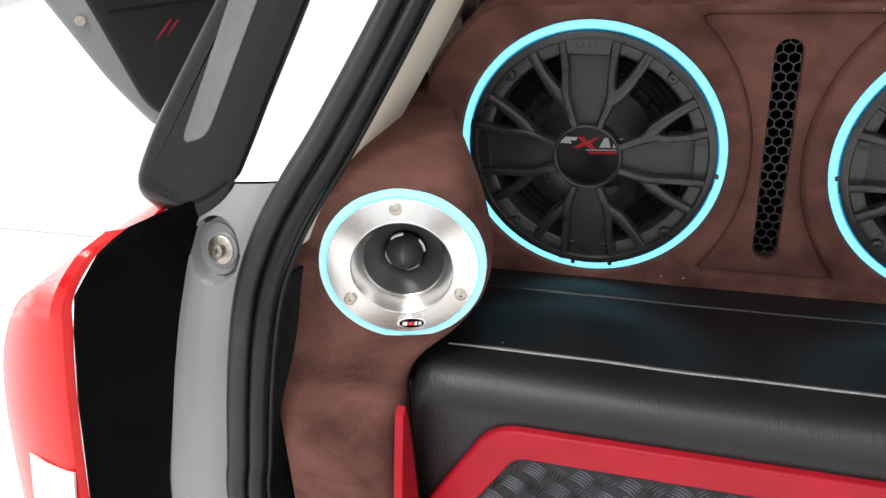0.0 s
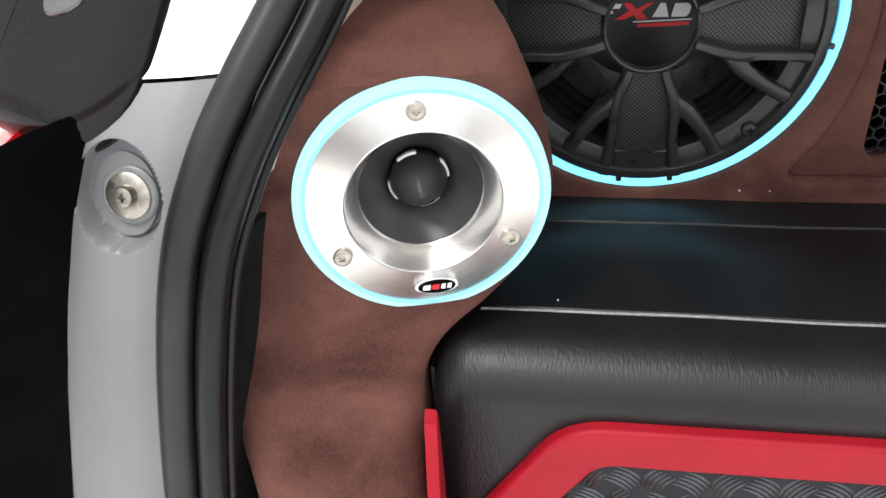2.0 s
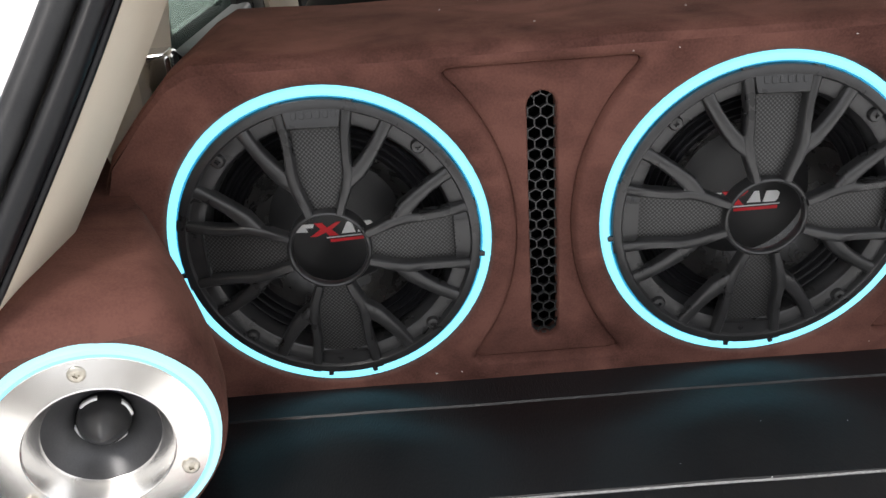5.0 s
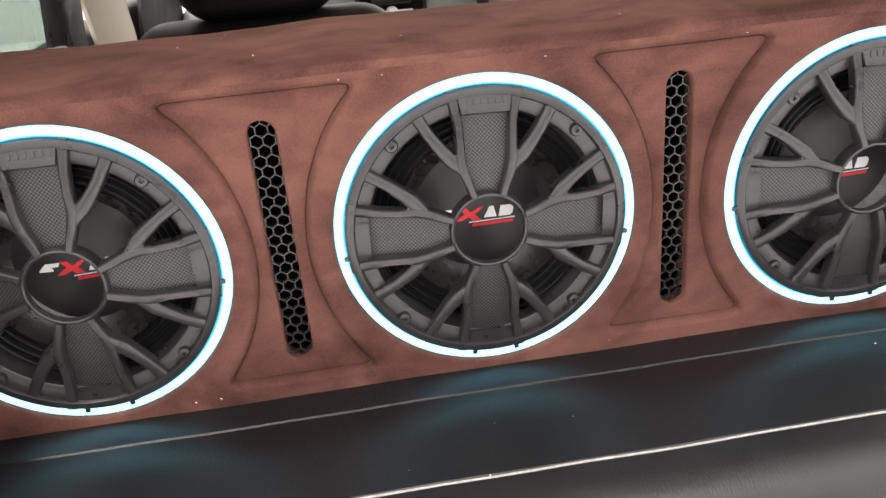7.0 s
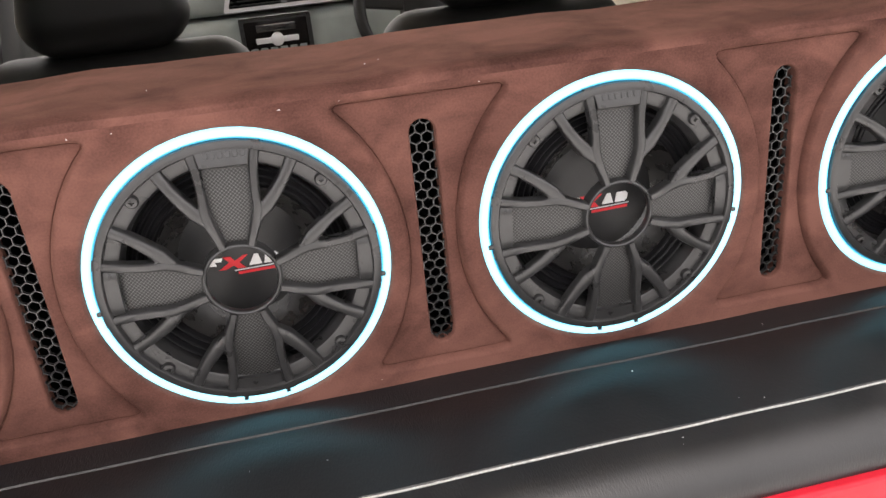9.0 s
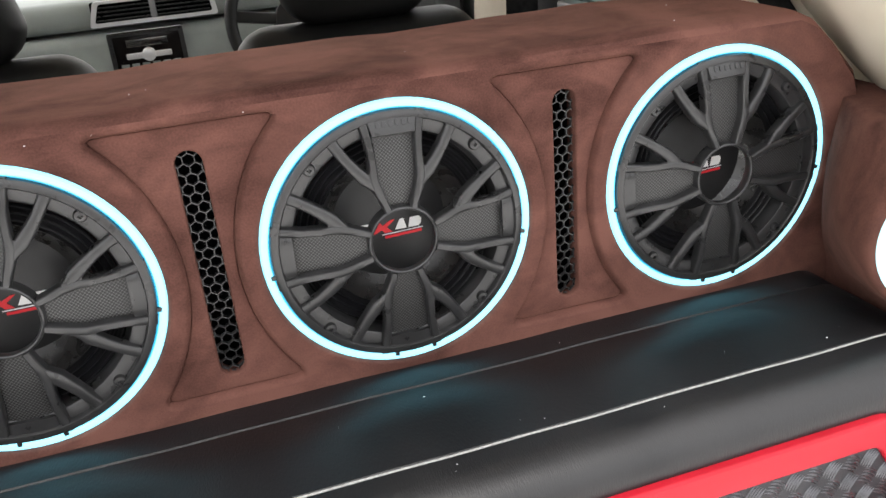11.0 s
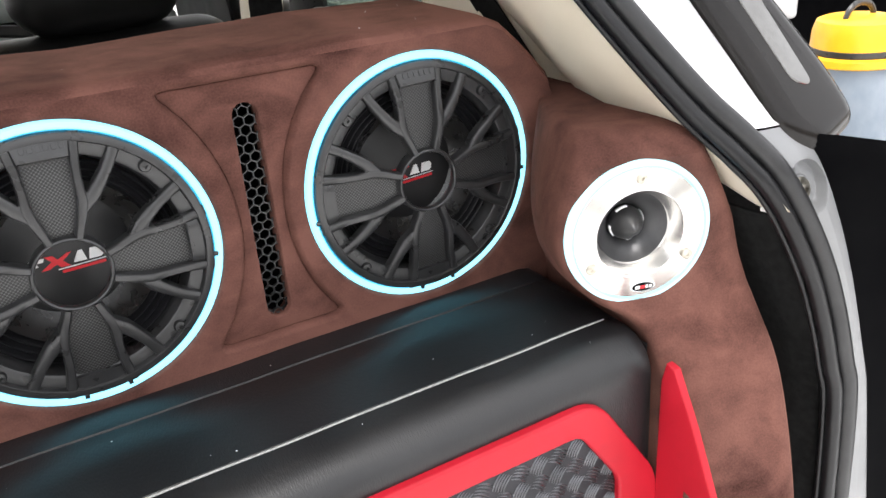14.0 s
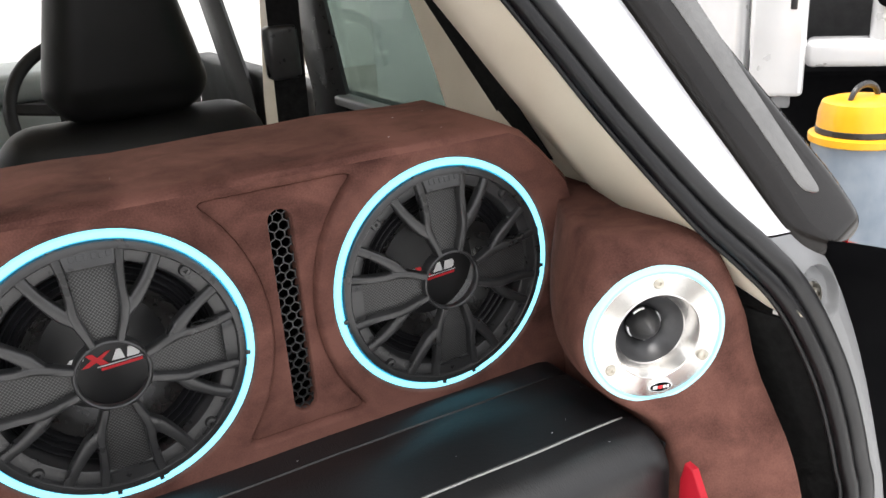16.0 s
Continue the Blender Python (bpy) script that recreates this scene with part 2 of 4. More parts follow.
def rounded(points, r, seg=5):
    """An outline with its corners rounded by about r."""
    out, n = [], len(points)
    for i in range(n):
        p, a, b = Vector(points[i]), Vector(points[i - 1]), Vector(points[(i + 1) % n])
        da, db = (a - p), (b - p)
        k = min(r, da.length * 0.45, db.length * 0.45)
        s, e = p + da.normalized() * k, p + db.normalized() * k
        for j in range(seg + 1):
            u = j / seg
            q = s * (1 - u) ** 2 + p * 2 * u * (1 - u) + e * u ** 2
            out.append((q.x, q.y))
    return out


def smooth_path(points, per=6):
    """A Catmull-Rom curve through the points."""
    ps = [Vector(p) for p in points]
    ps = [ps[0] * 2 - ps[1]] + ps + [ps[-1] * 2 - ps[-2]]
    out = []
    for i in range(1, len(ps) - 2):
        p0, p1, p2, p3 = ps[i - 1:i + 3]
        for j in range(per):
            u = j / per
            out.append(0.5 * (2 * p1 + (p2 - p0) * u + (2 * p0 - 5 * p1 + 4 * p2 - p3) * u * u + (3 * p1 - p0 - 3 * p2 + p3) * u ** 3))
    return out + [ps[-2]]


def sweep(path, profile, out=Vector((0, -1, 0)), bm=None, closed=True):
    """Carries a profile (side, out) along a path; side is across the path, out is about the given direction."""
    bm = bm or bmesh.new()
    rows = []
    for i, p in enumerate(path):
        d = (path[min(i + 1, len(path) - 1)] - path[max(i - 1, 0)]).normalized()
        side = d.cross(out).normalized()
        o = side.cross(d).normalized()
        rows.append([bm.verts.new(p + side * a + o * b) for a, b in profile])
    n = len(profile)
    for r0, r1 in zip(rows, rows[1:]):
        for i in range(n if closed else n - 1):
            bm.faces.new((r0[i], r0[(i + 1) % n], r1[(i + 1) % n], r1[i]))
    if closed:
        bm.faces.new(rows[0])
        bm.faces.new(rows[-1][::-1])
    return bm


def disc(r, sa=0.0, so=0.0, n=12):
    return [(sa + r * math.cos(2 * math.pi * i / n), so + r * math.sin(2 * math.pi * i / n)) for i in range(n)]


def block(lo, hi, r=0.0, bm=None, seg=3):
    """A box between two corners with rounded edges."""
    own = bmesh.new()
    bmesh.ops.create_cube(own, size=1)
    for v in own.verts:
        for k in range(3):
            v.co[k] = lo[k] if v.co[k] < 0 else hi[k]
    if r:
        bmesh.ops.bevel(own, geom=own.edges, offset=r, segments=seg, profile=0.5, affect="EDGES")
    if bm is None:
        return own
    me = bpy.data.meshes.new("tmp")
    own.to_mesh(me)
    own.free()
    bm.from_mesh(me)
    bpy.data.meshes.remove(me)
    return bm


def sheet(rows, thick=0.0, bm=None):
    """A sheet through rows of points, with thickness along its normals."""
    bm = bm or bmesh.new()
    vs = [[bm.verts.new(p) for p in r] for r in rows]
    for r0, r1 in zip(vs, vs[1:]):
        for i in range(len(r0) - 1):
            bm.faces.new((r0[i], r0[i + 1], r1[i + 1], r1[i]))
    if thick:
        bmesh.ops.recalc_face_normals(bm, faces=bm.faces)
        bmesh.ops.solidify(bm, geom=bm.faces[:], thickness=thick)
    return bm


def screw_head(r, h=0.0018, cross=0.6):
    """A domed screw head with a cross cut into it."""
    bm = lathe([(r * 1.02, -0.002), (r, h * 0.5), (r * 0.8, h), (r * 0.62, h * 1.05)], 20)
    w, l = r * 0.13, r * 0.62 * cross
    ring = [(l, w), (w, w), (w, l), (-w, l), (-w, w), (-l, w), (-l, -w), (-w, -w), (-w, -l), (w, -l), (w, -w), (l, -w)]
    low = [bm.verts.new((x, y, h * 0.35)) for x, y in ring]
    top = [bm.verts.new((x, y, h * 1.08)) for x, y in ring]
    bm.faces.new(low)
    for i in range(12):
        bm.faces.new((low[i], low[(i + 1) % 12], top[(i + 1) % 12], top[i]))
    es = [bm.edges.get((top[i], top[(i + 1) % 12])) for i in range(12)]
    outer = [e for e in bm.edges if e.is_boundary and all(v.co.z > h and v.co.xy.length > r * 0.5 for v in e.verts) and e not in es]
    bmesh.ops.triangle_fill(bm, use_beauty=True, edges=es + outer)
    return bm


# ---- the speaker box ----
PITCH = 0.303
WOOFERS = [(-0.4545, 0.0), (-0.1498, -2.0), (0.1512, -1.0), (0.4535, 0.5)]     # place along the box, turn in degrees
BENCH_Z = -0.122


def circle(cx, cz, r, n=72):
    return [(cx + r * math.cos(2 * math.pi * i / n), cz + r * math.sin(2 * math.pi * i / n)) for i in range(n)]


def panel_outline(cx, r=0.132):
    """The field between two woofers: sides follow the rings."""
    l, rr = cx - PITCH / 2, cx + PITCH / 2
    top, low = 0.1175, -0.1065
    right = [(rr - math.sqrt(r * r - (z * 0.88) ** 2), z) for z in np.linspace(low, top, 19)]
    left = [(l + math.sqrt(r * r - (z * 0.88) ** 2), z) for z in np.linspace(top, low, 19)]
    out, keep = right + left, []
    n = len(out)
    for i, p in enumerate(out):
        if i in (0, 18, 19, 37):
            a, b, v = Vector(out[i - 1]), Vector(out[(i + 1) % n]), Vector(p)
            s, e = v + (a - v).normalized() * 0.012, v + (b - v).normalized() * 0.012
            keep += [tuple(s * (1 - u) ** 2 + v * 2 * u * (1 - u) + e * u * u) for u in (0, 0.25, 0.5, 0.75, 1)]
        else:
            keep.append(tuple(p))
    return keep


def grown(loop, d):
    """The outline moved outwards by d, along its normals."""
    n = len(loop)
    area = sum(loop[i][0] * loop[(i + 1) % n][1] - loop[(i + 1) % n][0] * loop[i][1] for i in range(n))
    s = 1 if area > 0 else -1
    out = []
    for i in range(n):
        a, b, c = Vector(loop[i - 1]), Vector(loop[i]), Vector(loop[(i + 1) % n])
        p, q = (b - a).normalized(), (c - b).normalized()
        v = Vector((p.y + q.y, -p.x - q.x)) * s
        v = v / max(0.5, v.length_squared / 2)
        out.append((b.x + v.x * d, b.y + v.y * d))
    return out


def slot_outline(cx, w=0.0105, lo=-0.094, hi=0.098, n=10):
    top = [(cx + w * math.cos(a), hi - w + w * math.sin(a)) for a in np.linspace(0, math.pi, n)]
    low = [(cx + w * math.cos(a), lo + w + w * math.sin(a)) for a in np.linspace(math.pi, 2 * math.pi, n)]
    return top + low


def holed(outer, holes, depth, lip=0.0, lips=()):
    """A board in the XY plane, its face at z = 0 and its back at -depth, with holes that go through; lip rounds the rims, lips each hole's (width, depth)."""
    bm = bmesh.new()
    edges = []
    for k, loop in enumerate([outer] + holes):
        n = len(loop)
        wide, deep = lips[k - 1] if k and lips else (lip, lip)
        face = [bm.verts.new((x, y, 0)) for x, y in loop]
        edges += [bm.edges.new((face[i], face[(i + 1) % n])) for i in range(n)]
        rings = [face]
        steps = [(math.sin(a), 1 - math.cos(a)) for a in (0.3, 0.6, 0.9, 1.2, 1.45)] + [(1.0, 1.0)] if deep else []
        for d, h in [(wide * q, deep * u) for q, u in steps] + [(wide, depth)]:
            rings.append([bm.verts.new((x, y, -h)) for x, y in grown(loop, -d if k else d)])
        for r0, r1 in zip(rings, rings[1:]):
            for i in range(n):
                bm.faces.new((r0[i], r0[(i + 1) % n], r1[(i + 1) % n], r1[i]))
    bmesh.ops.triangle_fill(bm, use_beauty=True, edges=edges)
    return bm


box = thing("subwoofer_box", "wide brown suede speaker box behind the leather bench", "speaker box", m=Matrix.Identity(4))
END = 0.600
outline = [(-END, -0.20), (END, -0.20), (END, 0.045), (0.592, 0.068), (0.566, 0.098), (0.545, 0.118), (0.528, 0.126),
           (-0.528, 0.126), (-0.545, 0.118), (-0.566, 0.098), (-0.592, 0.068), (-END, 0.045)]
RECESS = 0.0075
part("baffle", holed(outline, [circle(x, 0, 0.1185) for x, turn in WOOFERS] + [grown(panel_outline((k - 1) * PITCH), 0.0052) for k in range(3)], 0.020,
                     lips=[(0.0045, 0.005)] * 4 + [(0.0052, 0.009)] * 3), SUEDE, box, m=facing(0, 0, 0))
# the top: a rounded ridge, then a level shelf towards the seats
prof = [(0.0, 0.126), (0.002, 0.1305), (0.008, 0.1335), (0.02, 0.1345), (0.168, 0.138), (0.178, 0.135), (0.184, 0.126), (0.186, 0.1), (0.186, -0.3)]
scales = [(-0.600, 0.40), (-0.592, 0.55), (-0.566, 0.775), (-0.545, 0.935), (-0.528, 1.0)]
rows = []
for x, k in scales + [(x, 1.0) for x in np.linspace(-0.5, 0.5, 21)] + [(-x, k) for x, k in scales[::-1]]:
    wave = 0.0012 * math.sin(x * 21) + 0.0008 * math.sin(x * 47 + 1)
    rows.append([(x, y * (0.75 + 0.25 * k), (z - 0.126 * (1 - k) if z > 0 else z) + (wave if z > 0.13 else 0)) for y, z in prof])
part("top_cover", sheet(rows), SUEDE, box)
for s in (-1, 1):
    part("end_panel", block((s * END - 0.004, 0.005, -0.3), (s * END + 0.004, 0.186, 0.04)), SUEDE, box)
for k in range(3):
    cx = (k - 1) * PITCH
    part("vent_panel", holed(grown(panel_outline(cx), -0.0014), [slot_outline(cx, 0.0118, -0.0955, 0.0995)], 0.016, lips=[(0.0018, 0.003)], lip=0.0014), SUEDE, box,
         "recessed suede field with a slot", m=facing(0, RECESS, 0))


def honeycomb(w, lo, hi, pitch=0.0088, wall=0.00045, depth=0.0035):
    bm = bmesh.new()
    row = pitch * 0.8660254
    j, z = 0, lo
    while z < hi:
        for i in range(-2, 3):
            cx = i * pitch + (pitch / 2 if j % 2 else 0)
            if abs(cx) > w + pitch * 0.5:
                continue
            r0, r1 = pitch / 1.7320508 - wall, pitch / 1.7320508
            ring = []
            for r, h in ((r0, 0), (r1, 0), (r0, -depth)):
                ring.append([bm.verts.new((max(-w, min(w, cx + r * math.sin(radians(60 * q)))), max(lo, min(hi, z + r * math.cos(radians(60 * q)))), h)) for q in range(6)])
            for q in range(6):
                a = (q + 1) % 6
                bm.faces.new((ring[0][q], ring[1][q], ring[1][a], ring[0][a]))
                bm.faces.new((ring[0][q], ring[0][a], ring[2][a], ring[2][q]))
        j += 1
        z += row
    bmesh.ops.remove_doubles(bm, verts=bm.verts, dist=0.0001)
    return bm


for k in range(3):
    cx = (k - 1) * PITCH
    vent = thing("honeycomb_vent", "narrow slot vent with black honeycomb mesh", "vent", "vents between the woofers", m=facing(cx, RECESS + 0.006, 0))
    part("honeycomb", honeycomb(0.0103, -0.0935, 0.0975), PLASTIC, vent, smooth=False)
    part("duct", holed([(x * 1.15, z * 1.02) for x, z in slot_outline(0, 0.0118, -0.096, 0.1)], [slot_outline(0, 0.0104)], 0.05), BLACK, vent, m=Matrix.Translation((0, 0, -0.006)))
    part("duct_back", plate(slot_outline(0, 0.0118, -0.096, 0.1), -0.058, -0.052), BLACK, vent)


# ---- woofers ----
def dome(r):
    """Height of the grille over the board at radius r."""
    return 0.0135 - 0.0095 * (r / 0.105) ** 2


def strut(points, widths, thick=0.006, bm=None, lift=0.0):
    """A bar on the grille's dome through flat points, with a rounded back."""
    bm = bm or bmesh.new()
    rows = []
    ps = [Vector(p) for p in points]
    for i, p in enumerate(ps):
        d = (ps[min(i + 1, len(ps) - 1)] - ps[max(i - 1, 0)]).normalized()
        s = Vector((-d.y, d.x)) * widths[i] / 2
        h = dome(p.length) + lift
        rows.append([bm.verts.new((p.x + s.x * a, p.y + s.y * a, h + b)) for a, b in ((-1.06, -thick), (-1, -0.0024), (-0.86, -0.0008), (-0.58, 0), (0.58, 0), (0.86, -0.0008), (1, -0.0024), (1.06, -thick))])
    for r0, r1 in zip(rows, rows[1:]):
        for i in range(8):
            bm.faces.new((r0[i], r0[(i + 1) % 8], r1[(i + 1) % 8], r1[i]))
    bm.faces.new(rows[0])
    bm.faces.new(rows[-1][::-1])
    return bm


def turned(p, deg):
    a = radians(deg)
    return (p[0] * math.cos(a) - p[1] * math.sin(a), p[0] * math.sin(a) + p[1] * math.cos(a))


HALF = [(0.027, 0.0105), (0.034, 0.0128), (0.044, 0.0166), (0.054, 0.0190), (0.066, 0.0188), (0.080, 0.0196), (0.092, 0.0214), (0.104, 0.0236)]  # radius, half width of a petal


SET_BACK = 0.0055


def make_woofer():
    w = thing("woofer", "black woofer with four mesh petals and a glowing cyan ring", "speaker", "woofers in the box", m=facing(WOOFERS[0][0], SET_BACK, 0))
    ring = part("led_ring", lathe([(0.1139, -0.003), (0.1138, 0.003), (0.1126, 0.0046), (0.1090, 0.0048), (0.1076, 0.0036), (0.1074, -0.003), (0.1139, -0.003)], 96), LED, w, "glowing cyan light ring")
    part("ring_edge", lathe([(0.1075, 0.0034), (0.1073, 0.0038), (0.1065, 0.0032), (0.1062, 0.0012)], 96), LED_EDGE, ring, "blue inner edge of the ring")
    part("basket", lathe([(0.1064, -0.01), (0.1064, 0.0015), (0.104, 0.0025), (0.090, 0.0020), (0.0885, 0.0010), (0.0875, -0.004), (0.086, -0.006), (0.0855, -0.014), (0.083, -0.016)], 96), PLASTIC, w)
    waves = [(0.0835 - 0.0175 * i / 24, -0.011 - 0.003 * (i / 24) + 0.0022 * math.sin(i * math.pi / 4)) for i in range(25)]
    part("surround", lathe(waves, 96), RUBBER, w, "ribbed rubber surround")
    part("cone", lathe([(0.0662, -0.0138), (0.0650, -0.0160), (0.0610, -0.0235), (0.0550, -0.0310), (0.0490, -0.0358)], 72), CONE, w)
    cap = part("dust_cap", lathe([(0.0500, -0.0372), (0.0496, -0.0352), (0.0480, -0.0345), (0.0360, -0.0337), (0.0180, -0.0329), (0.0, -0.0326)], 64), CAP, w)
    # the badge printed on the cap, as plain shapes
    for pts, mat in (([(-0.024, 0.000), (-0.020, 0.004), (-0.012, 0.004), (-0.013, 0.0016), (-0.017, 0.0016), (-0.016, -0.001), (-0.024, -0.001)], WHITE_INK),
                     ([(-0.012, 0.0045), (-0.0075, 0.0045), (-0.005, 0.0012), (0.0005, 0.0045), (0.003, 0.0045), (-0.0025, -0.0002), (0.001, -0.0042), (-0.004, -0.0042), (-0.006, -0.0018), (-0.011, -0.0042), (-0.015, -0.0042), (-0.0085, 0.0005)], RED_INK),
                     ([(0.0030, -0.003), (0.0066, 0.0042), (0.0090, 0.0042), (0.0108, -0.003)], WHITE_INK),
                     ([(0.0120, -0.003), (0.0134, 0.0040), (0.0196, 0.0040), (0.0212, 0.0022), (0.0206, -0.0014), (0.0190, -0.003)], WHITE_INK),
                     ([(-0.006, -0.0052), (0.022, -0.0042), (0.022, -0.0048), (-0.006, -0.0058)], WHITE_INK),
                     ([(-0.004, -0.0066), (0.021, -0.0056), (0.021, -0.0076), (-0.004, -0.0084)], RED_INK)):
        bm = plate(pts, -0.0006, 0.0004)
        for v in bm.verts:
            v.co.x, v.co.y = v.co.x * 1.32, v.co.y * 1.25 - 0.0040
            v.co.z += -0.0322 - 1.05 * (v.co.x ** 2 + v.co.y ** 2)
        part("badge_print", bm, mat, cap, smooth=False)
    bm = lathe([(0.1062, 0.0015), (0.1058, 0.0062), (0.1045, 0.0072), (0.1000, 0.0076), (0.0988, 0.0060), (0.0985, 0.0015)], 96)
    for q in range(4):
        base = 90 * q
        for s in (-1, 1):
            path = [(s * hw, r) for r, hw in HALF]
            strut([turned(p, base) for p in path], [0.0060, 0.0066, 0.0074, 0.0074, 0.0066, 0.0066, 0.0074, 0.0086], 0.0095, bm, 0.0022)
            br = [(s * 0.0168, 0.0440), (s * 0.0206, 0.0498), (s * 0.0262, 0.0552), (s * 0.0330, 0.0632), (s * 0.0398, 0.0725), (s * 0.0455, 0.0820), (s * 0.0512, 0.0925)]
            strut([turned(p, base) for p in br], [0.0044, 0.0090, 0.0108, 0.0094, 0.0084, 0.0086, 0.0104], 0.0095, bm, 0.0016)
            web = [(s * 0.0178, 0.0470), (s * 0.0204, 0.0525), (s * 0.0222, 0.0562), (s * 0.0234, 0.0592)]
            strut([turned(p, base) for p in web], [0.0056, 0.0104, 0.0118, 0.0080], 0.0090, bm, 0.0012)
    # hub ring
    lathe([(0.0262, 0.0080), (0.0261, 0.0120), (0.0266, 0.0134), (0.0276, 0.0140), (0.0288, 0.0134), (0.0296, 0.0115), (0.0296, 0.002), (0.0262, 0.0080)], 64, bm)
    grille = part("grille", bm, PLASTIC, w, "black plastic spider grille")
    tilt = Matrix.Translation((0, 0.088, 0.0112)) @ Matrix.Rotation(radians(-19), 4, "X") @ Matrix.Translation((0, -0.088, -0.0094))
    part("top_tab", plate([(-0.0172, 0.0880), (0.0172, 0.0880), (0.0205, 0.1050), (-0.0205, 0.1050)], 0.002, 0.0094, 0.0012), PLASTIC, grille, "embossed plastic tab", m=tilt)
    for i in range(6):
        x = -0.0135 + i * 0.0052
        part("embossed_mark", plate(rounded([(x, 0.0942), (x + 0.0036, 0.0942), (x + 0.0036, 0.0990), (x, 0.0990)], 0.001, 2), 0.0085, 0.0101, 0.0003), PLASTIC, grille, smooth=False, m=tilt)
    for q in range(4):
        bm = bmesh.new()
        inner = [(r, hw - 0.0015) for r, hw in HALF[:-2] + [(0.0885, 0.0208)]]
        rws = [[bm.verts.new((*turned((hw * u, r), 90 * q), dome(r) - 0.0062 + 0.0008 * (1 - u * u))) for u in (-1, -0.5, 0, 0.5, 1)] for r, hw in inner]
        for r0, r1 in zip(rws, rws[1:]):
            for i in range(4):
                bm.faces.new((r0[i], r0[i + 1], r1[i + 1], r1[i]))
        part("mesh_petal", bm, MESH, grille, "perforated metal mesh")
        bm = bmesh.new()
        strut([turned((0, 0.0880), 90 * q), turned((0, 0.1040), 90 * q)], [0.036, 0.042], 0.005, bm, 0.0004)
        if q:
            part("petal_end", bm, PLASTIC, grille)
        else:
            bm.free()
    for sx in (-1, 1):
        for sz in (-1, 1):
            part("screw", screw_head(0.0050, 0.0032), PLASTIC, w, m=Matrix.Translation((sx * 0.0672, sz * 0.0690 - 0.001, 0.0024)))
    for a in (-97, -79, -8, 188):
        part("ring_clip", block((0.1040, -0.0018, 0.003), (0.1095, 0.0018, 0.0062), 0.0006), PLASTIC, w, m=Matrix.Rotation(radians(a), 4, "Z"))
    return w


woofer = make_woofer()
for x, turn in WOOFERS[1:]:
    copy_thing(woofer, facing(x, SET_BACK, 0) @ Matrix.Rotation(radians(turn), 4, "Z"))

# ---- tweeter pods ----
# middle of each tweeter's face and its toe-in
SIDE = {-1: ((0.571, -0.157, -0.0358), 15.5), 1: ((0.571, -0.1515, -0.0355), 17.5)}
# height over the tweeter's middle, inner side, outer side left and right, and how far it stands out
POD_ROWS = [(0.0850, -0.026, 0.030, 0.030, 0.070), (0.0848, -0.036, 0.040, 0.040, 0.040), (0.0815, -0.0430, 0.050, 0.050, 0.018), (0.073, -0.0490, 0.057, 0.058, 0.005), (0.060, -0.0550, 0.065, 0.066, 0.0),
            (0.043, -0.0610, 0.075, 0.075, 0.0), (0.020, -0.0670, 0.088, 0.085, 0.0), (0.0, -0.0690, 0.099, 0.093, 0.0), (-0.020, -0.0660, 0.107, 0.098, 0.0), (-0.038, -0.0590, 0.1130, 0.102, 0.001),
            (-0.052, -0.0480, 0.1160, 0.106, 0.003), (-0.064, -0.0340, 0.1170, 0.109, 0.006), (-0.074, -0.0180, 0.1170, 0.112, 0.010), (-0.085, -0.0040, 0.1165, 0.115, 0.015), (-0.100, 0.0060, 0.1150, 0.119, 0.022),
            (-0.120, 0.0105, 0.1120, 0.123, 0.034), (-0.150, 0.0130, 0.107, 0.125, 0.050), (-0.200, 0.0160, 0.101, 0.124, 0.072), (-0.260, 0.0180, 0.096, 0.122, 0.092), (-0.340, 0.020, 0.095, 0.120, 0.108), (-0.55, 0.02, 0.10, 0.12, 0.12)]


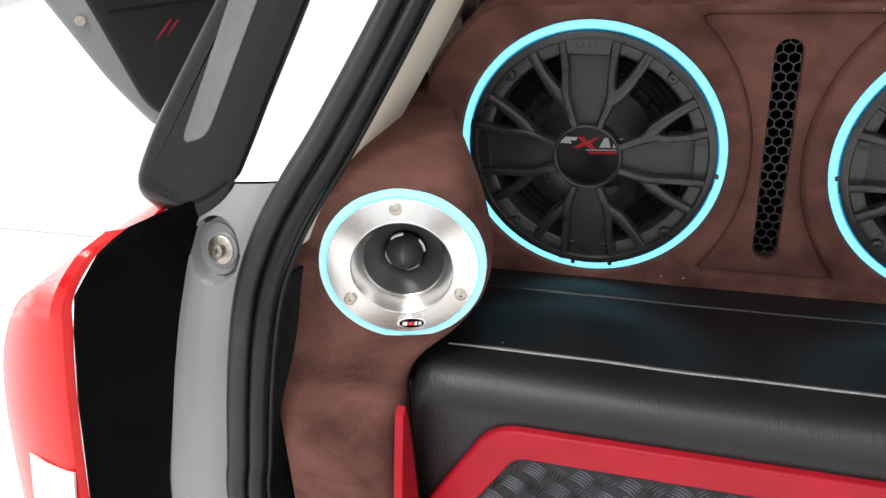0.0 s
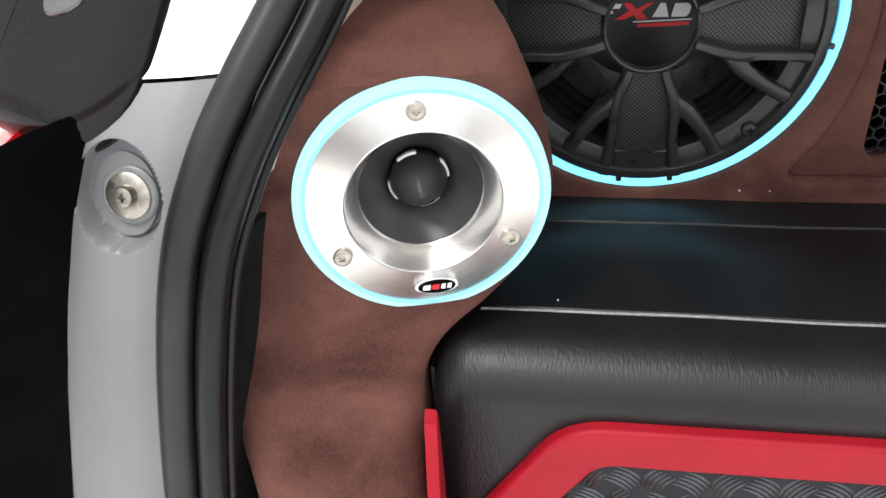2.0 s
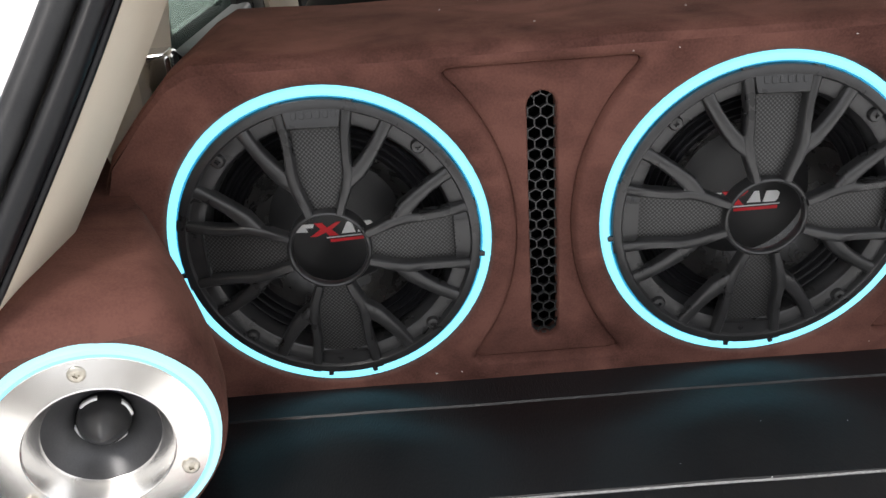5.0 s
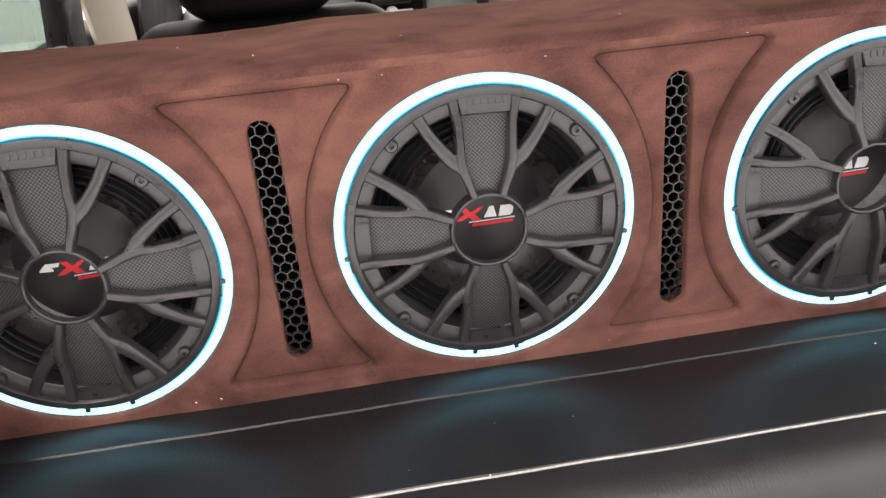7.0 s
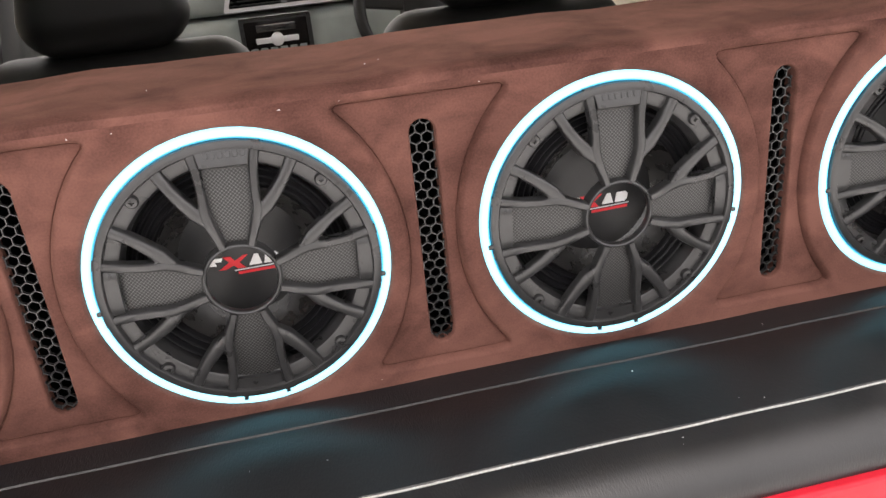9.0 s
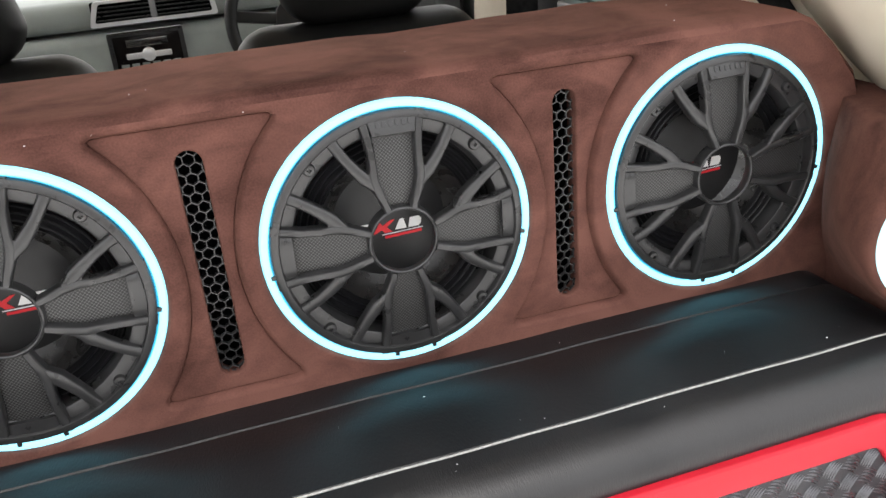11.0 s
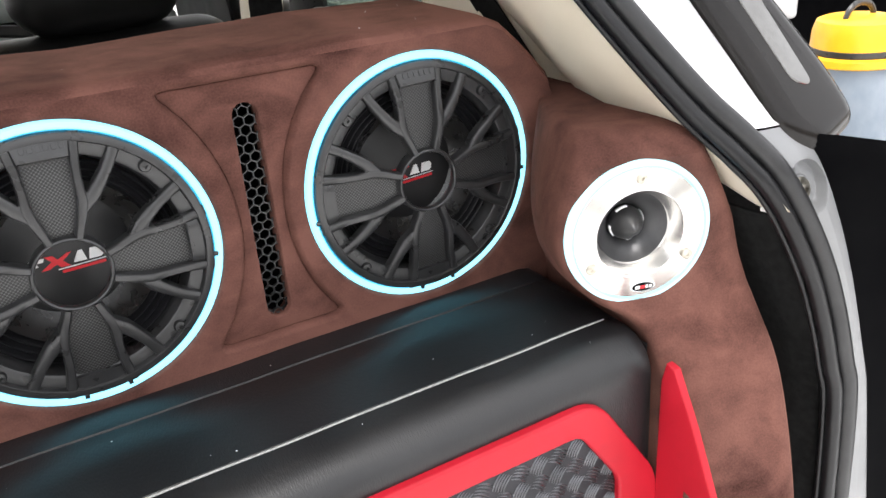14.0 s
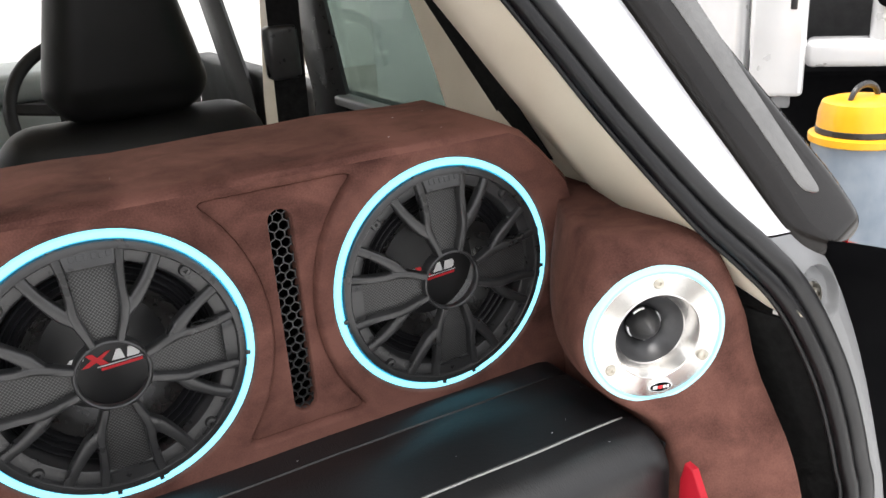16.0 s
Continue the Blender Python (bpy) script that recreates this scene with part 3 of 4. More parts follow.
def pod_body(s):
    """Level sections from the top down; the inner side runs back to the baffle, and a round opening takes the tweeter."""
    bm = bmesh.new()
    POD, toe = SIDE[s]
    a = radians(toe)
    rows, flat = [], []
    fine = smooth_path([Vector((v, ui, right if s > 0 else left, out)) for v, ui, left, right, out in POD_ROWS], 5)
    for v, ui, uo, out in fine:
        r = min(0.016, (uo - ui) * 0.3)
        top = v > 0.065
        lift = -out if top else out
        sec = [(ui, -r)] + [(ui + r - r * math.cos(t), -r + r * math.sin(t)) for t in np.linspace(0.25, 1.57, 5)] + \
              [(ui + r + (uo - ui - 2 * r) * k / 24, 0.0) for k in range(1, 24)] + \
              [(uo - r + r * math.sin(t), -r + r * math.cos(t)) for t in np.linspace(0, 1.4, 5)] + [(uo, -r), (uo, -r - 0.05)]
        pts = []
        for u, o in sec:
            pts.append((POD[0] + u * math.cos(a) - (lift + o) * math.sin(a), POD[1] - u * math.sin(a) - (lift + o) * math.cos(a)))
        xb = max(0.590 + max(0.0, v - 0.03) * 0.12, pts[0][0] + 0.012)
        x0, y0 = pts[0]
        back = []
        for k in range(6, 0, -1):
            q = k / 6
            back.append((x0 + (xb - x0) * (0.35 * q + 0.65 * q * q), y0 + (0.02 - y0) * q))
        row = back + pts + [(pts[-1][0], 0.10)]
        rows.append([bm.verts.new((s * x, y, POD[2] + v)) for x, y in row])
        flat.append([None] * 6 + [(u, v) for u, o in sec] + [None])
    hole = 0.0615
    inside = {}
    for r, f in zip(rows, flat):
        for vert, uv in zip(r, f):
            inside[vert] = math.hypot(*uv) if uv else 9.0
    gone = [vt for vt, d in inside.items() if d < hole - 0.004]
    for r0, r1 in zip(rows, rows[1:]):
        for i in range(len(r0) - 1):
            bm.faces.new((r0[i], r0[i + 1], r1[i + 1], r1[i]))
    lid = rows[0]
    mid = bm.verts.new((s * (POD[0] + 0.02), -0.04, POD[2] + POD_ROWS[0][0] + 0.001))
    for i in range(len(lid) - 1):
        bm.faces.new((lid[i], lid[i + 1], mid))
    bm.faces.new((lid[-1], lid[0], mid))
    bmesh.ops.delete(bm, geom=gone, context="VERTS")
    return bm


def make_tweeter():
    t = thing("horn_tweeter", "brushed aluminium horn tweeter with a glowing rim", "tweeter", "tweeters in the pods", m=facing(-SIDE[-1][0][0], *SIDE[-1][0][1:], SIDE[-1][1]))
    part("led_ring", lathe([(0.0645, -0.003), (0.0640, 0.0030), (0.0626, 0.0048), (0.0604, 0.0050), (0.0594, 0.0040), (0.0592, -0.003), (0.0645, -0.003)], 80), LED_WHITE, t, "glowing white-cyan light ring")
    part("inner_light_line", lathe([(0.0598, 0.0042), (0.0596, 0.0054), (0.0586, 0.0053), (0.0582, 0.0040)], 80), LED, t, "thin cyan light line")
    part("flange", lathe([(0.0584, -0.003), (0.0584, 0.0042), (0.0576, 0.0048), (0.0400, 0.0050), (0.0392, 0.0056), (0.0385, 0.0050), (0.0330, -0.0085), (0.0318, -0.0100)], 80), ALU, t)
    part("horn", lathe([(0.0325, -0.0092), (0.0290, -0.0150), (0.0235, -0.0215), (0.0185, -0.0260), (0.0155, -0.0290), (0.0140, -0.0340)], 64), HORN, t)
    part("bullet", lathe([(0.0138, -0.034), (0.0150, -0.0260), (0.0150, -0.0225), (0.0138, -0.0185), (0.0100, -0.0135), (0.0055, -0.0085), (0.0018, -0.0045), (0.0, -0.0032)], 48), PLASTIC, t, "black pointed bullet")
    for a in (20, 200, 290, 110):
        part("bullet_clip", lathe([(0.0150, -0.0252), (0.0162, -0.0248), (0.0162, -0.0222), (0.0150, -0.0216)], 8, start=a - 20, sweep=40), SILVER, t)
    for x, z in ((0.0, 0.050), (-0.0433, -0.025), (0.0433, -0.025)):
        part("screw", screw_head(0.0047, 0.0016), SCREW, t, m=Matrix.Translation((x, z, 0.0051)) @ Matrix.Rotation(x * 20, 4, "Z"))
    oval = [(0.0118 * math.cos(a), 0.0052 * math.sin(a)) for a in np.linspace(0, 2 * math.pi, 32, endpoint=False)]
    badge = part("badge", plate(oval, 0.004, 0.0064, 0.0008), CHROME, t, "oval metal badge", m=Matrix.Translation((0.003, -0.0485, 0)))
    part("badge_field", plate([(x * 0.84, y * 0.78) for x, y in oval], 0.005, 0.0068), BLACK, badge, smooth=False)
    for x0, x1, mat in ((-0.0075, -0.003, WHITE_INK), (-0.0028, 0.0016, RED_INK), (0.002, 0.0048, WHITE_INK), (0.0052, 0.0080, WHITE_INK)):
        part("badge_bar", plate([(x0, -0.0012), (x1 - 0.0006, -0.0016), (x1, 0.0016), (x0 + 0.0006, 0.0014)], 0.006, 0.0072), mat, badge, smooth=False)
    return t


for s, side_name in ((-1, "left"), (1, "right")):
    pod = thing("tweeter_pod", "brown suede pod that flows down beside the bench", "pod", "tweeter pods")
    part("shell", pod_body(s), SUEDE, pod)
    wedge = [(0.196, -0.140), (0.205, -0.142), (0.228, -0.19), (0.252, -0.25), (0.285, -0.36), (0.285, -0.45), (0.190, -0.45), (0.189, -0.28), (0.191, -0.16)]
    bm = plate(wedge, 0, 0.007, 0.0015)
    for v in bm.verts:
        yy, z, h = v.co
        v.co = (s * (0.5720 - h + (yy - 0.19) * (0.06 if s > 0 else -0.12)), -yy, z)
    part("side_insert", bm, RED, pod, "red vinyl wedge insert")
tweeter = make_tweeter()
copy_thing(tweeter, facing(*SIDE[1][0], -SIDE[1][1]))

# ---- the bench ----
bench = thing("amplifier_bench", "black leather bench with a stitched seam and rounded front edge", "bench")
W = 0.572
arc = [(-0.148 - 0.034 * math.sin(a), BENCH_Z - 0.034 + 0.034 * math.cos(a)) for a in np.linspace(0, math.pi / 2, 9)]
bprof = [(0.03, BENCH_Z), (-0.031, BENCH_Z), (-0.0325, BENCH_Z - 0.0012), (-0.034, BENCH_Z), (-0.08, BENCH_Z + 0.0008), (-0.1285, BENCH_Z + 0.0006), (-0.131, BENCH_Z - 0.0014), (-0.1335, BENCH_Z + 0.001)] + arc + [(-0.182, -0.6)]
rows = []
for k, x in enumerate([-W, -W + 0.002, -W + 0.008] + list(np.linspace(-W + 0.02, W - 0.02, 60)) + [W - 0.008, W - 0.002, W]):
    edge = max(0.0, abs(x) - (W - 0.02)) / 0.02
    drop = 0.014 * (1 - math.sqrt(max(0, 1 - edge ** 2)))
    wave = 0.0004 * math.sin(x * 23) + 0.0002 * math.sin(x * 61 + 2)
    rows.append([(x, y + (drop if y < -0.14 else 0), z - (drop if z > -0.2 else 0) + (wave if z > BENCH_Z - 0.003 else 0)) for y, z in bprof])
part("cover", sheet(rows), LEATHER, bench)
for s in (-1, 1):
    part("end_cover", block((s * W - 0.001, -0.165, -0.6), (s * W + 0.001, 0.03, BENCH_Z - 0.016)), LEATHER, bench)
seam = [Vector((x, -0.1312 + 0.0003 * math.sin(x * 40), BENCH_Z + 0.0002 + 0.0004 * math.sin(x * 23) + 0.0002 * math.sin(x * 61 + 2))) for x in np.linspace(-0.548, 0.552, 90)]
part("seam", sweep(seam, disc(0.0009, n=6), Vector((0, 0, 1))), THREAD, bench, "pale stitched seam")
red_out = rounded([(-0.497, -0.158), (0.497, -0.158), (0.565, -0.262), (0.565, -0.43), (-0.565, -0.43), (-0.565, -0.262)], 0.022, 6)
red_in = rounded([(-0.481, -0.179), (0.481, -0.179), (0.525, -0.245), (0.525, -0.41), (-0.525, -0.41), (-0.525, -0.245)], 0.012, 6)
part("red_frame", holed(red_out, [red_in], 0.018, 0.003), RED, bench, "red vinyl frame", m=facing(0, -0.190, 0))


def tread(ribs):
    """Chequer plate: groups of five short ribs, turned by turns."""
    bm = bmesh.new()
    if not ribs:
        bm.faces.new([bm.verts.new((x, z, 0)) for x, z in grown(red_in, 0.006)])
        return bm
    cell = 0.0185
    nx, nz = int(1.06 / cell), int(0.235 / cell)
    for i in range(nx):
        for j in range(nz):
            cx, cz = -0.53 + (i + 0.5) * cell, -0.41 + (j + 0.5) * cell
            if abs(cx) > 0.481 + 0.667 * min(0.066, -0.179 - cz):
                continue
            a = radians(45 if (i + j) % 2 else -45) + radians(12)
            for k in (-2, -1, 0, 1, 2):
                ox, oz = -math.sin(a) * k * 0.0030, math.cos(a) * k * 0.0030
                prev = None
                for u in (-1, -0.5, 0, 0.5, 1):
                    l, w, h = u * 0.0084, 0.0010 * (1 - 0.7 * u * u), 0.0013 * (1 - 0.9 * u * u)
                    bow = 0.0016 * (1 - u * u)
                    px, pz = cx + ox + math.cos(a) * l - math.sin(a) * bow, cz + oz + math.sin(a) * l + math.cos(a) * bow
                    row = [bm.verts.new((px + math.sin(a) * w, pz - math.cos(a) * w, 0.0001)), bm.verts.new((px, pz, h)), bm.verts.new((px - math.sin(a) * w, pz + math.cos(a) * w, 0.0001))]
                    if prev:
                        bm.faces.new((prev[0], row[0], row[1], prev[1]))
                        bm.faces.new((prev[1], row[1], row[2], prev[2]))
                    prev = row
    return bm


tread_plate = part("tread_plate", tread(False), PLATE, bench, "dark chequered metal plate", m=facing(0, -0.1835, 0))
tagged(part("tread_ribs", tread(True), RIB, tread_plate, "steel ribs in a lighter, lit copy of the plate metal"), kind="stuff")

strip_light = glowing("violet_led", (0.22, 0.12, 1.0), 1.6)
part("light_strip", block((0.40, -0.1885, -0.1815), (0.478, -0.186, -0.1795), 0.0005), strip_light, bench, "violet light strip under the frame")

# ---- the car round the boot ----
car = thing("car_body", "silver hatchback body round the open boot", "car", kind="structure")
STRIP = [(0.340, 0.300, 0.70), (0.445, 0.120, 0.45), (0.545, -0.030, 0.238), (0.585, -0.092, 0.150), (0.625, -0.150, 0.070), (0.648, -0.182, 0.030), (0.663, -0.200, 0.0),
         (0.678, -0.212, -0.04), (0.690, -0.224, -0.10), (0.702, -0.234, -0.18), (0.711, -0.240, -0.26), (0.720, -0.250, -0.60)]


STRIP_RIGHT = STRIP[:4] + [(0.628, -0.150, 0.070), (0.656, -0.182, 0.030), (0.677, -0.200, 0.0), (0.698, -0.212, -0.04), (0.722, -0.224, -0.10), (0.743, -0.234, -0.18), (0.754, -0.240, -0.26), (0.762, -0.250, -0.60)]


def on_side(s, pts):
    return smooth_path([Vector((s * x, y, z)) for x, y, z in pts], 6)


def lerp(table, z):
    t = sorted(table)
    return float(np.interp(z, [q[0] for q in t], [q[1] for q in t]))


for s in (-1, 1):
    strip = thing("weatherstrip", "black rubber seal round the boot opening", "door seal", "boot seals")
    path = on_side(s, STRIP if s < 0 else STRIP_RIGHT)
    rear = Vector((0, -1, 0.25))
    for nm, off, r, o in (("outer_bead", 0.0085, 0.0090, 0.004), ("inner_bead", -0.0085, 0.0075, 0.002), ("lip", -0.0158, 0.0026, -0.004)):
        part(nm, sweep(path, disc(r, -s * off, o, 12), rear), SEAL if nm == "outer_bead" else RUBBER, strip)
    low = [p for p in path if p.z < -0.03]
    # added sheet that keeps the bright outside from leaking in past the seal
    part("gap_sheet", sheet([[(p.x - s * 0.010, p.y + 0.008, p.z), (p.x - s * 0.016, p.y + 0.03, p.z), (p.x - s * 0.018, p.y + 0.12, p.z)] for p in low], 0.003), CARPET, strip, "added black sheet closing the gap behind the seal")
    # painted pillar between the seal and the lamps
    rows = []
    outer = [(0.70, 0.56), (0.45, 0.60), (0.238, 0.640), (0.15, 0.668), (0.10, 0.682), (0.04, 0.715), (0.0, 0.727), (-0.04, 0.738), (-0.14, 0.762), (-0.25, 0.785), (-0.6, 0.84)]
    for p in path:
        xo = lerp(outer, p.z)
        xi = abs(p.x) + 0.004
        rows.append([(s * (xi + (xo - xi) * u), p.y + 0.006 - 0.010 * u - 0.004 * math.sin(u * math.pi) + (0.03 if u == 0 else 0), p.z + 0.0) for u in (0, 0.12, 0.35, 0.6, 0.85, 0.97, 1.0)] + [(s * (xo + 0.001), p.y + 0.05, p.z)])
    cut = min(range(len(rows)), key=lambda i: abs(rows[i][0][2] - 0.036))
    up, lo = rows[:cut + 1], rows[cut:]
    up[-1] = [(x, y, z + 0.002) for x, y, z in up[-1]]
    part("upper_pillar", sheet(up), SILVER, car, "bright silver painted pillar")
    gap = [Vector((s * x, y, z)) for x, y, z in ((0.606, -0.079, 0.166), (0.628, -0.066, 0.182), (0.652, -0.060, 0.196))]
    part("panel_gap", sweep(gap, disc(0.0011, n=6), Vector((0, -1, 0.5))), BLACK, car, "dark joint across the pillar")
    # lower pillar, a darker grey than the upper one, with its bolt pocket
    bx, bz = (-0.702, -0.009) if s < 0 else (0.711, -0.0155)
    dense = []
    for i, (ra, rb) in enumerate(zip(lo, lo[1:])):
        n = 7 if -0.06 < ra[3][2] < 0.04 else 1
        for k in range(n + (i == len(lo) - 2)):
            row = [tuple(Vector(p).lerp(Vector(q), k / n)) for p, q in zip(ra, rb)]
            dense.append([tuple(Vector(p).lerp(Vector(q), j / 10)) for p, q in zip(row, row[1:]) for j in range(10)] + [row[-1]])
    px = bx - 0.005
    by = min((math.hypot(x - px, z - bz), y) for row in dense for x, y, z in row)[1]
    for row in dense:
        for i, (x, y, z) in enumerate(row):
            e = math.hypot((x - px) / 0.0195, (z - bz + 0.001) / 0.0245)
            k = min(1.0, max(0.0, (1.04 - e) / 0.12))
            row[i] = (x, y + 0.011 * k * k * (3 - 2 * k), z)
    part("lower_pillar", sheet(dense), GREYBODY, car, "satin grey pillar with an oval pocket")
    bolt = thing("body_bolt", "zinc cross-head bolt in an oval pocket of the pillar", "bolt", "pillar bolts", m=facing(bx, by, bz) @ Matrix.Rotation(radians(-18), 4, "X"))
    inner = [(0.0155 * math.cos(a), 0.0200 * math.sin(a)) for a in np.linspace(0, 2 * math.pi, 40, endpoint=False)]
    part("pocket", plate(inner, -0.0125, -0.0098), GREYBODY, bolt, "grey pocket floor")
    part("pocket_ledge", lathe([(0.0138, -0.012), (0.0138, -0.0075), (0.0128, -0.0066), (0.0, -0.0066)], 40), GREYBODY, bolt, m=Matrix.Translation((-s * 0.0030, 0.0, 0)))
    part("washer", lathe([(0.0110, -0.0070), (0.0110, -0.0052), (0.0102, -0.0046), (0.004, -0.0046)], 32), SCREW, bolt, m=Matrix.Translation((-s * 0.0030, 0, 0)))
    part("bolt_head", screw_head(0.0056, 0.0042), SCREW, bolt, m=Matrix.Translation((-s * 0.0030, 0, -0.0048)))
    # gloss black upper lamp
    lamp = thing("upper_lamp_trim", "glossy black upper lamp housing on the pillar", "lamp housing", "lamp housings")
    lo_out = rounded([(x - 0.014, z) for x, z in [(0.706, 0.026), (0.738, 0.006), (0.800, 0.024), (0.790, 0.066), (0.712, 0.235), (0.580, 0.52), (0.535, 0.52), (0.640, 0.238), (0.672, 0.14), (0.692, 0.08)]], 0.02, 5)
    slope = 0.7
    bm = plate([(x, z * math.sqrt(1 + slope ** 2)) for x, z in lo_out], -0.035, 0.012, 0.020, 7)
    m = Matrix.Translation((0, -0.205, 0)) @ Matrix.Rotation(math.atan(slope) * -1, 4, "X") @ Matrix.Rotation(radians(90), 4, "X")
    for v in bm.verts:
        v.co = m @ v.co
        v.co.x *= s
    part("housing", bm, GLOSS, lamp)
    bm = plate([(x, z * math.sqrt(1 + slope ** 2)) for x, z in rounded([(0.716, 0.060), (0.738, 0.055), (0.694, 0.23), (0.600, 0.48), (0.575, 0.48), (0.668, 0.22)], 0.012, 5)], 0.002, 0.0136, 0.0016, 3)
    for v in bm.verts:
        v.co = m @ v.co
        v.co.x *= s
    part("lens_panel", bm, SMOKED, lamp, "smoked reflective lens panel")
    # near-black sheet for the gap's shade, put in colour, and the red tail lamp
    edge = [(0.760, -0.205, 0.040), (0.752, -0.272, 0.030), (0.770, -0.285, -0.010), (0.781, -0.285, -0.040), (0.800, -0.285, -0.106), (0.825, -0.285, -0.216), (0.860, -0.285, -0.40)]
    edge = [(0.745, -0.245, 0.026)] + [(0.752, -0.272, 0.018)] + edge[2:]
    part("lamp_gap_shade", sheet([[(s * lerp(outer, z), lerp([(p.z, p.y) for p in path], z) - 0.002, z), (s * (x * 0.6 + lerp(outer, z) * 0.4), y + 0.03, z), (s * x, y, z)] for x, y, z in edge], 0.004), BLACK, car, "black sheet painting the shaded gap beside the tail lamp")
    tail = thing("tail_lamp", "glossy red tail lamp with a clear reflector", "tail lamp", "tail lamps")
    rows = []
    wide = [Vector((*e, wd)) for e, wd in zip(edge, (0.006, 0.018, 0.050, 0.085, 0.105, 0.11, 0.11))]
    for x, y, z, wd in smooth_path(wide, 4):
        rows.append([(s * x, y, z), (s * (x + 0.004), y - 0.006, z), (s * (x + 0.012), y - 0.008, z), (s * (x + wd * 0.6), y + 0.004, z - 0.003), (s * (x + wd), y + 0.03, z - 0.008), (s * (x + wd + 0.01), y + 0.10, z - 0.01)])
    part("red_lens", sheet(rows, 0.003), LAMP_RED, tail)
    part("reflector", sheet([[(s * (0.815 + k * 0.006 + u), -0.2955 + 0.35 * u * u * 10, -0.175 - k * 0.02) for u in (0.004, 0.02, 0.04, 0.06)] for k in range(8)], 0.002), LAMP_CLEAR, tail, "clear fluted reflector")
    # cream lining inside the seal
    rows = []
    for p in [q for q in path if q.z > (-0.010 if s < 0 else -0.030)]:
        k = min(1.0, max(0.0, (p.z + 0.036) / 0.07))
        x = abs(p.x) - 0.0185
        rows.append([(s * (x + 0.012 * k), p.y + 0.004, p.z), (s * x, p.y + 0.004, p.z), (s * (x - 0.003 * k), p.y + 0.010 * k, p.z - 0.002 * k), (s * (x - 0.005 * k), p.y + 0.10 * k, p.z - 0.008 * k), (s * (x + 0.015 * k), p.y + 0.16 * k + 0.004, p.z - 0.01 * k), (s * (x + 0.05 * k), p.y + 0.22 * k + 0.006, p.z - 0.01 * k)])
    part("pillar_lining", sheet(rows, 0.003), CREAM, car, "cream plastic pillar lining")
    part("side_carpet", block((min(s * 0.655, s * 0.77), -0.115, -0.6), (max(s * 0.655, s * 0.77), 0.35, -0.026), 0.012), CARPET, car, "black carpet side lining")
    part("quarter_lining", block((min(s * 0.66, s * 0.70), -0.10, -0.03), (max(s * 0.66, s * 0.70), 0.45, 0.06), 0.012), CARPET, car, "dark quarter lining")
    part("quarter_pillar", sheet([[(s * 0.675, y0 - 0.16, z), (s * 0.66, y0 - 0.02, z), (s * 0.64, y0 + 0.05, z), (s * 0.65, y0 + 0.20, z), (s * 0.70, y0 + 0.24, z)] for y0, z in ((0.10, 0.03), (0.16, 0.14), (0.24, 0.26), (0.36, 0.42), (0.50, 0.62))], 0.006), CREAM, car, "cream rear quarter pillar")
    part("door_sill", block((min(s * 0.66, s * 0.72), 0.45, -0.6), (max(s * 0.66, s * 0.72), 1.9, 0.055), 0.015), SEAT, car, "black door lining")
    part("b_pillar", sheet([[(s * 0.66, y0, z), (s * 0.64, y0 + 0.04, z), (s * 0.64, y0 + 0.18, z), (s * 0.66, y0 + 0.22, z)] for y0, z in ((0.98, -0.2), (0.95, 0.02), (0.88, 0.23), (0.80, 0.60))], 0.01), CREAM, car, "cream centre pillar")
    part("door_frame", sheet([[(s * 0.668, y0, z), (s * 0.655, y0 + 0.02, z), (s * 0.655, y0 + 0.12, z), (s * 0.668, y0 + 0.16, z)] for y0, z in ((0.72, -0.1), (0.73, 0.06), (0.79, 0.22), (0.92, 0.60))], 0.012), PLASTIC, car, "black door frame")
    part("a_pillar", sheet([[(s * 0.64, y0, z), (s * 0.62, y0 + 0.03, z), (s * 0.62, y0 + 0.13, z), (s * 0.64, y0 + 0.16, z)] for y0, z in ((1.22, -0.1), (1.26, 0.02), (1.42, 0.22), (1.60, 0.60))], 0.012), SEAT, car, "dark front pillar")
    pane = part("door_glass", sheet([[(s * 0.675, 0.36 + 0.45 * u, z) for u in (0, 1)] for z in (0.05, 0.62)], 0.004), GLASS_M, car, "green tinted door glass")
    pane.visible_shadow = False
    part("belt_line", block((min(s * 0.64, s * 0.67), 0.42, 0.045), (max(s * 0.64, s * 0.67), 0.74, 0.062), 0.005), GREYBODY, car, "grey window ledge")
    for ob, dx in ((strip, 0.012 if s < 0 else -0.006), (lamp, 0.005), (tail, 0.005)):
        ob.location.x += dx
part("roof", block((-0.66, 0.10, 0.64), (0.66, 2.0, 0.68), 0.02), CREAM, car, "cream roof lining")
car.location.x = 0.005
part("boot_floor", block((-0.70, -0.28, -0.62), (0.70, 0.5, -0.58), 0.01), CARPET, car)

# ---- cabin ----
def front_seat(x):
    seat = thing("front_seat", "black leather front seat with a tall headrest", "car seat", "front seats", m=Matrix.Translation((x, 0.92, 0)))
    part("backrest", block((-0.235, -0.07, -0.65), (0.235, 0.09, 0.055), 0.075, seg=7), SEAT, seat)
    bm = block((-0.14, -0.075, 0.05), (0.14, 0.075, 0.36), 0.068, seg=8)
    for v in bm.verts:
        v.co.x *= 1.0 - 2.2 * max(0.0, v.co.z - 0.10) ** 1.2
    part("headrest", bm, SEAT, seat)
    for sx in (-0.05, 0.05):
        part("post", lathe([(0.006, -0.03), (0.006, 0.05)], 12), CHROME, seat, m=Matrix.Translation((sx, 0, 0)))
    return seat


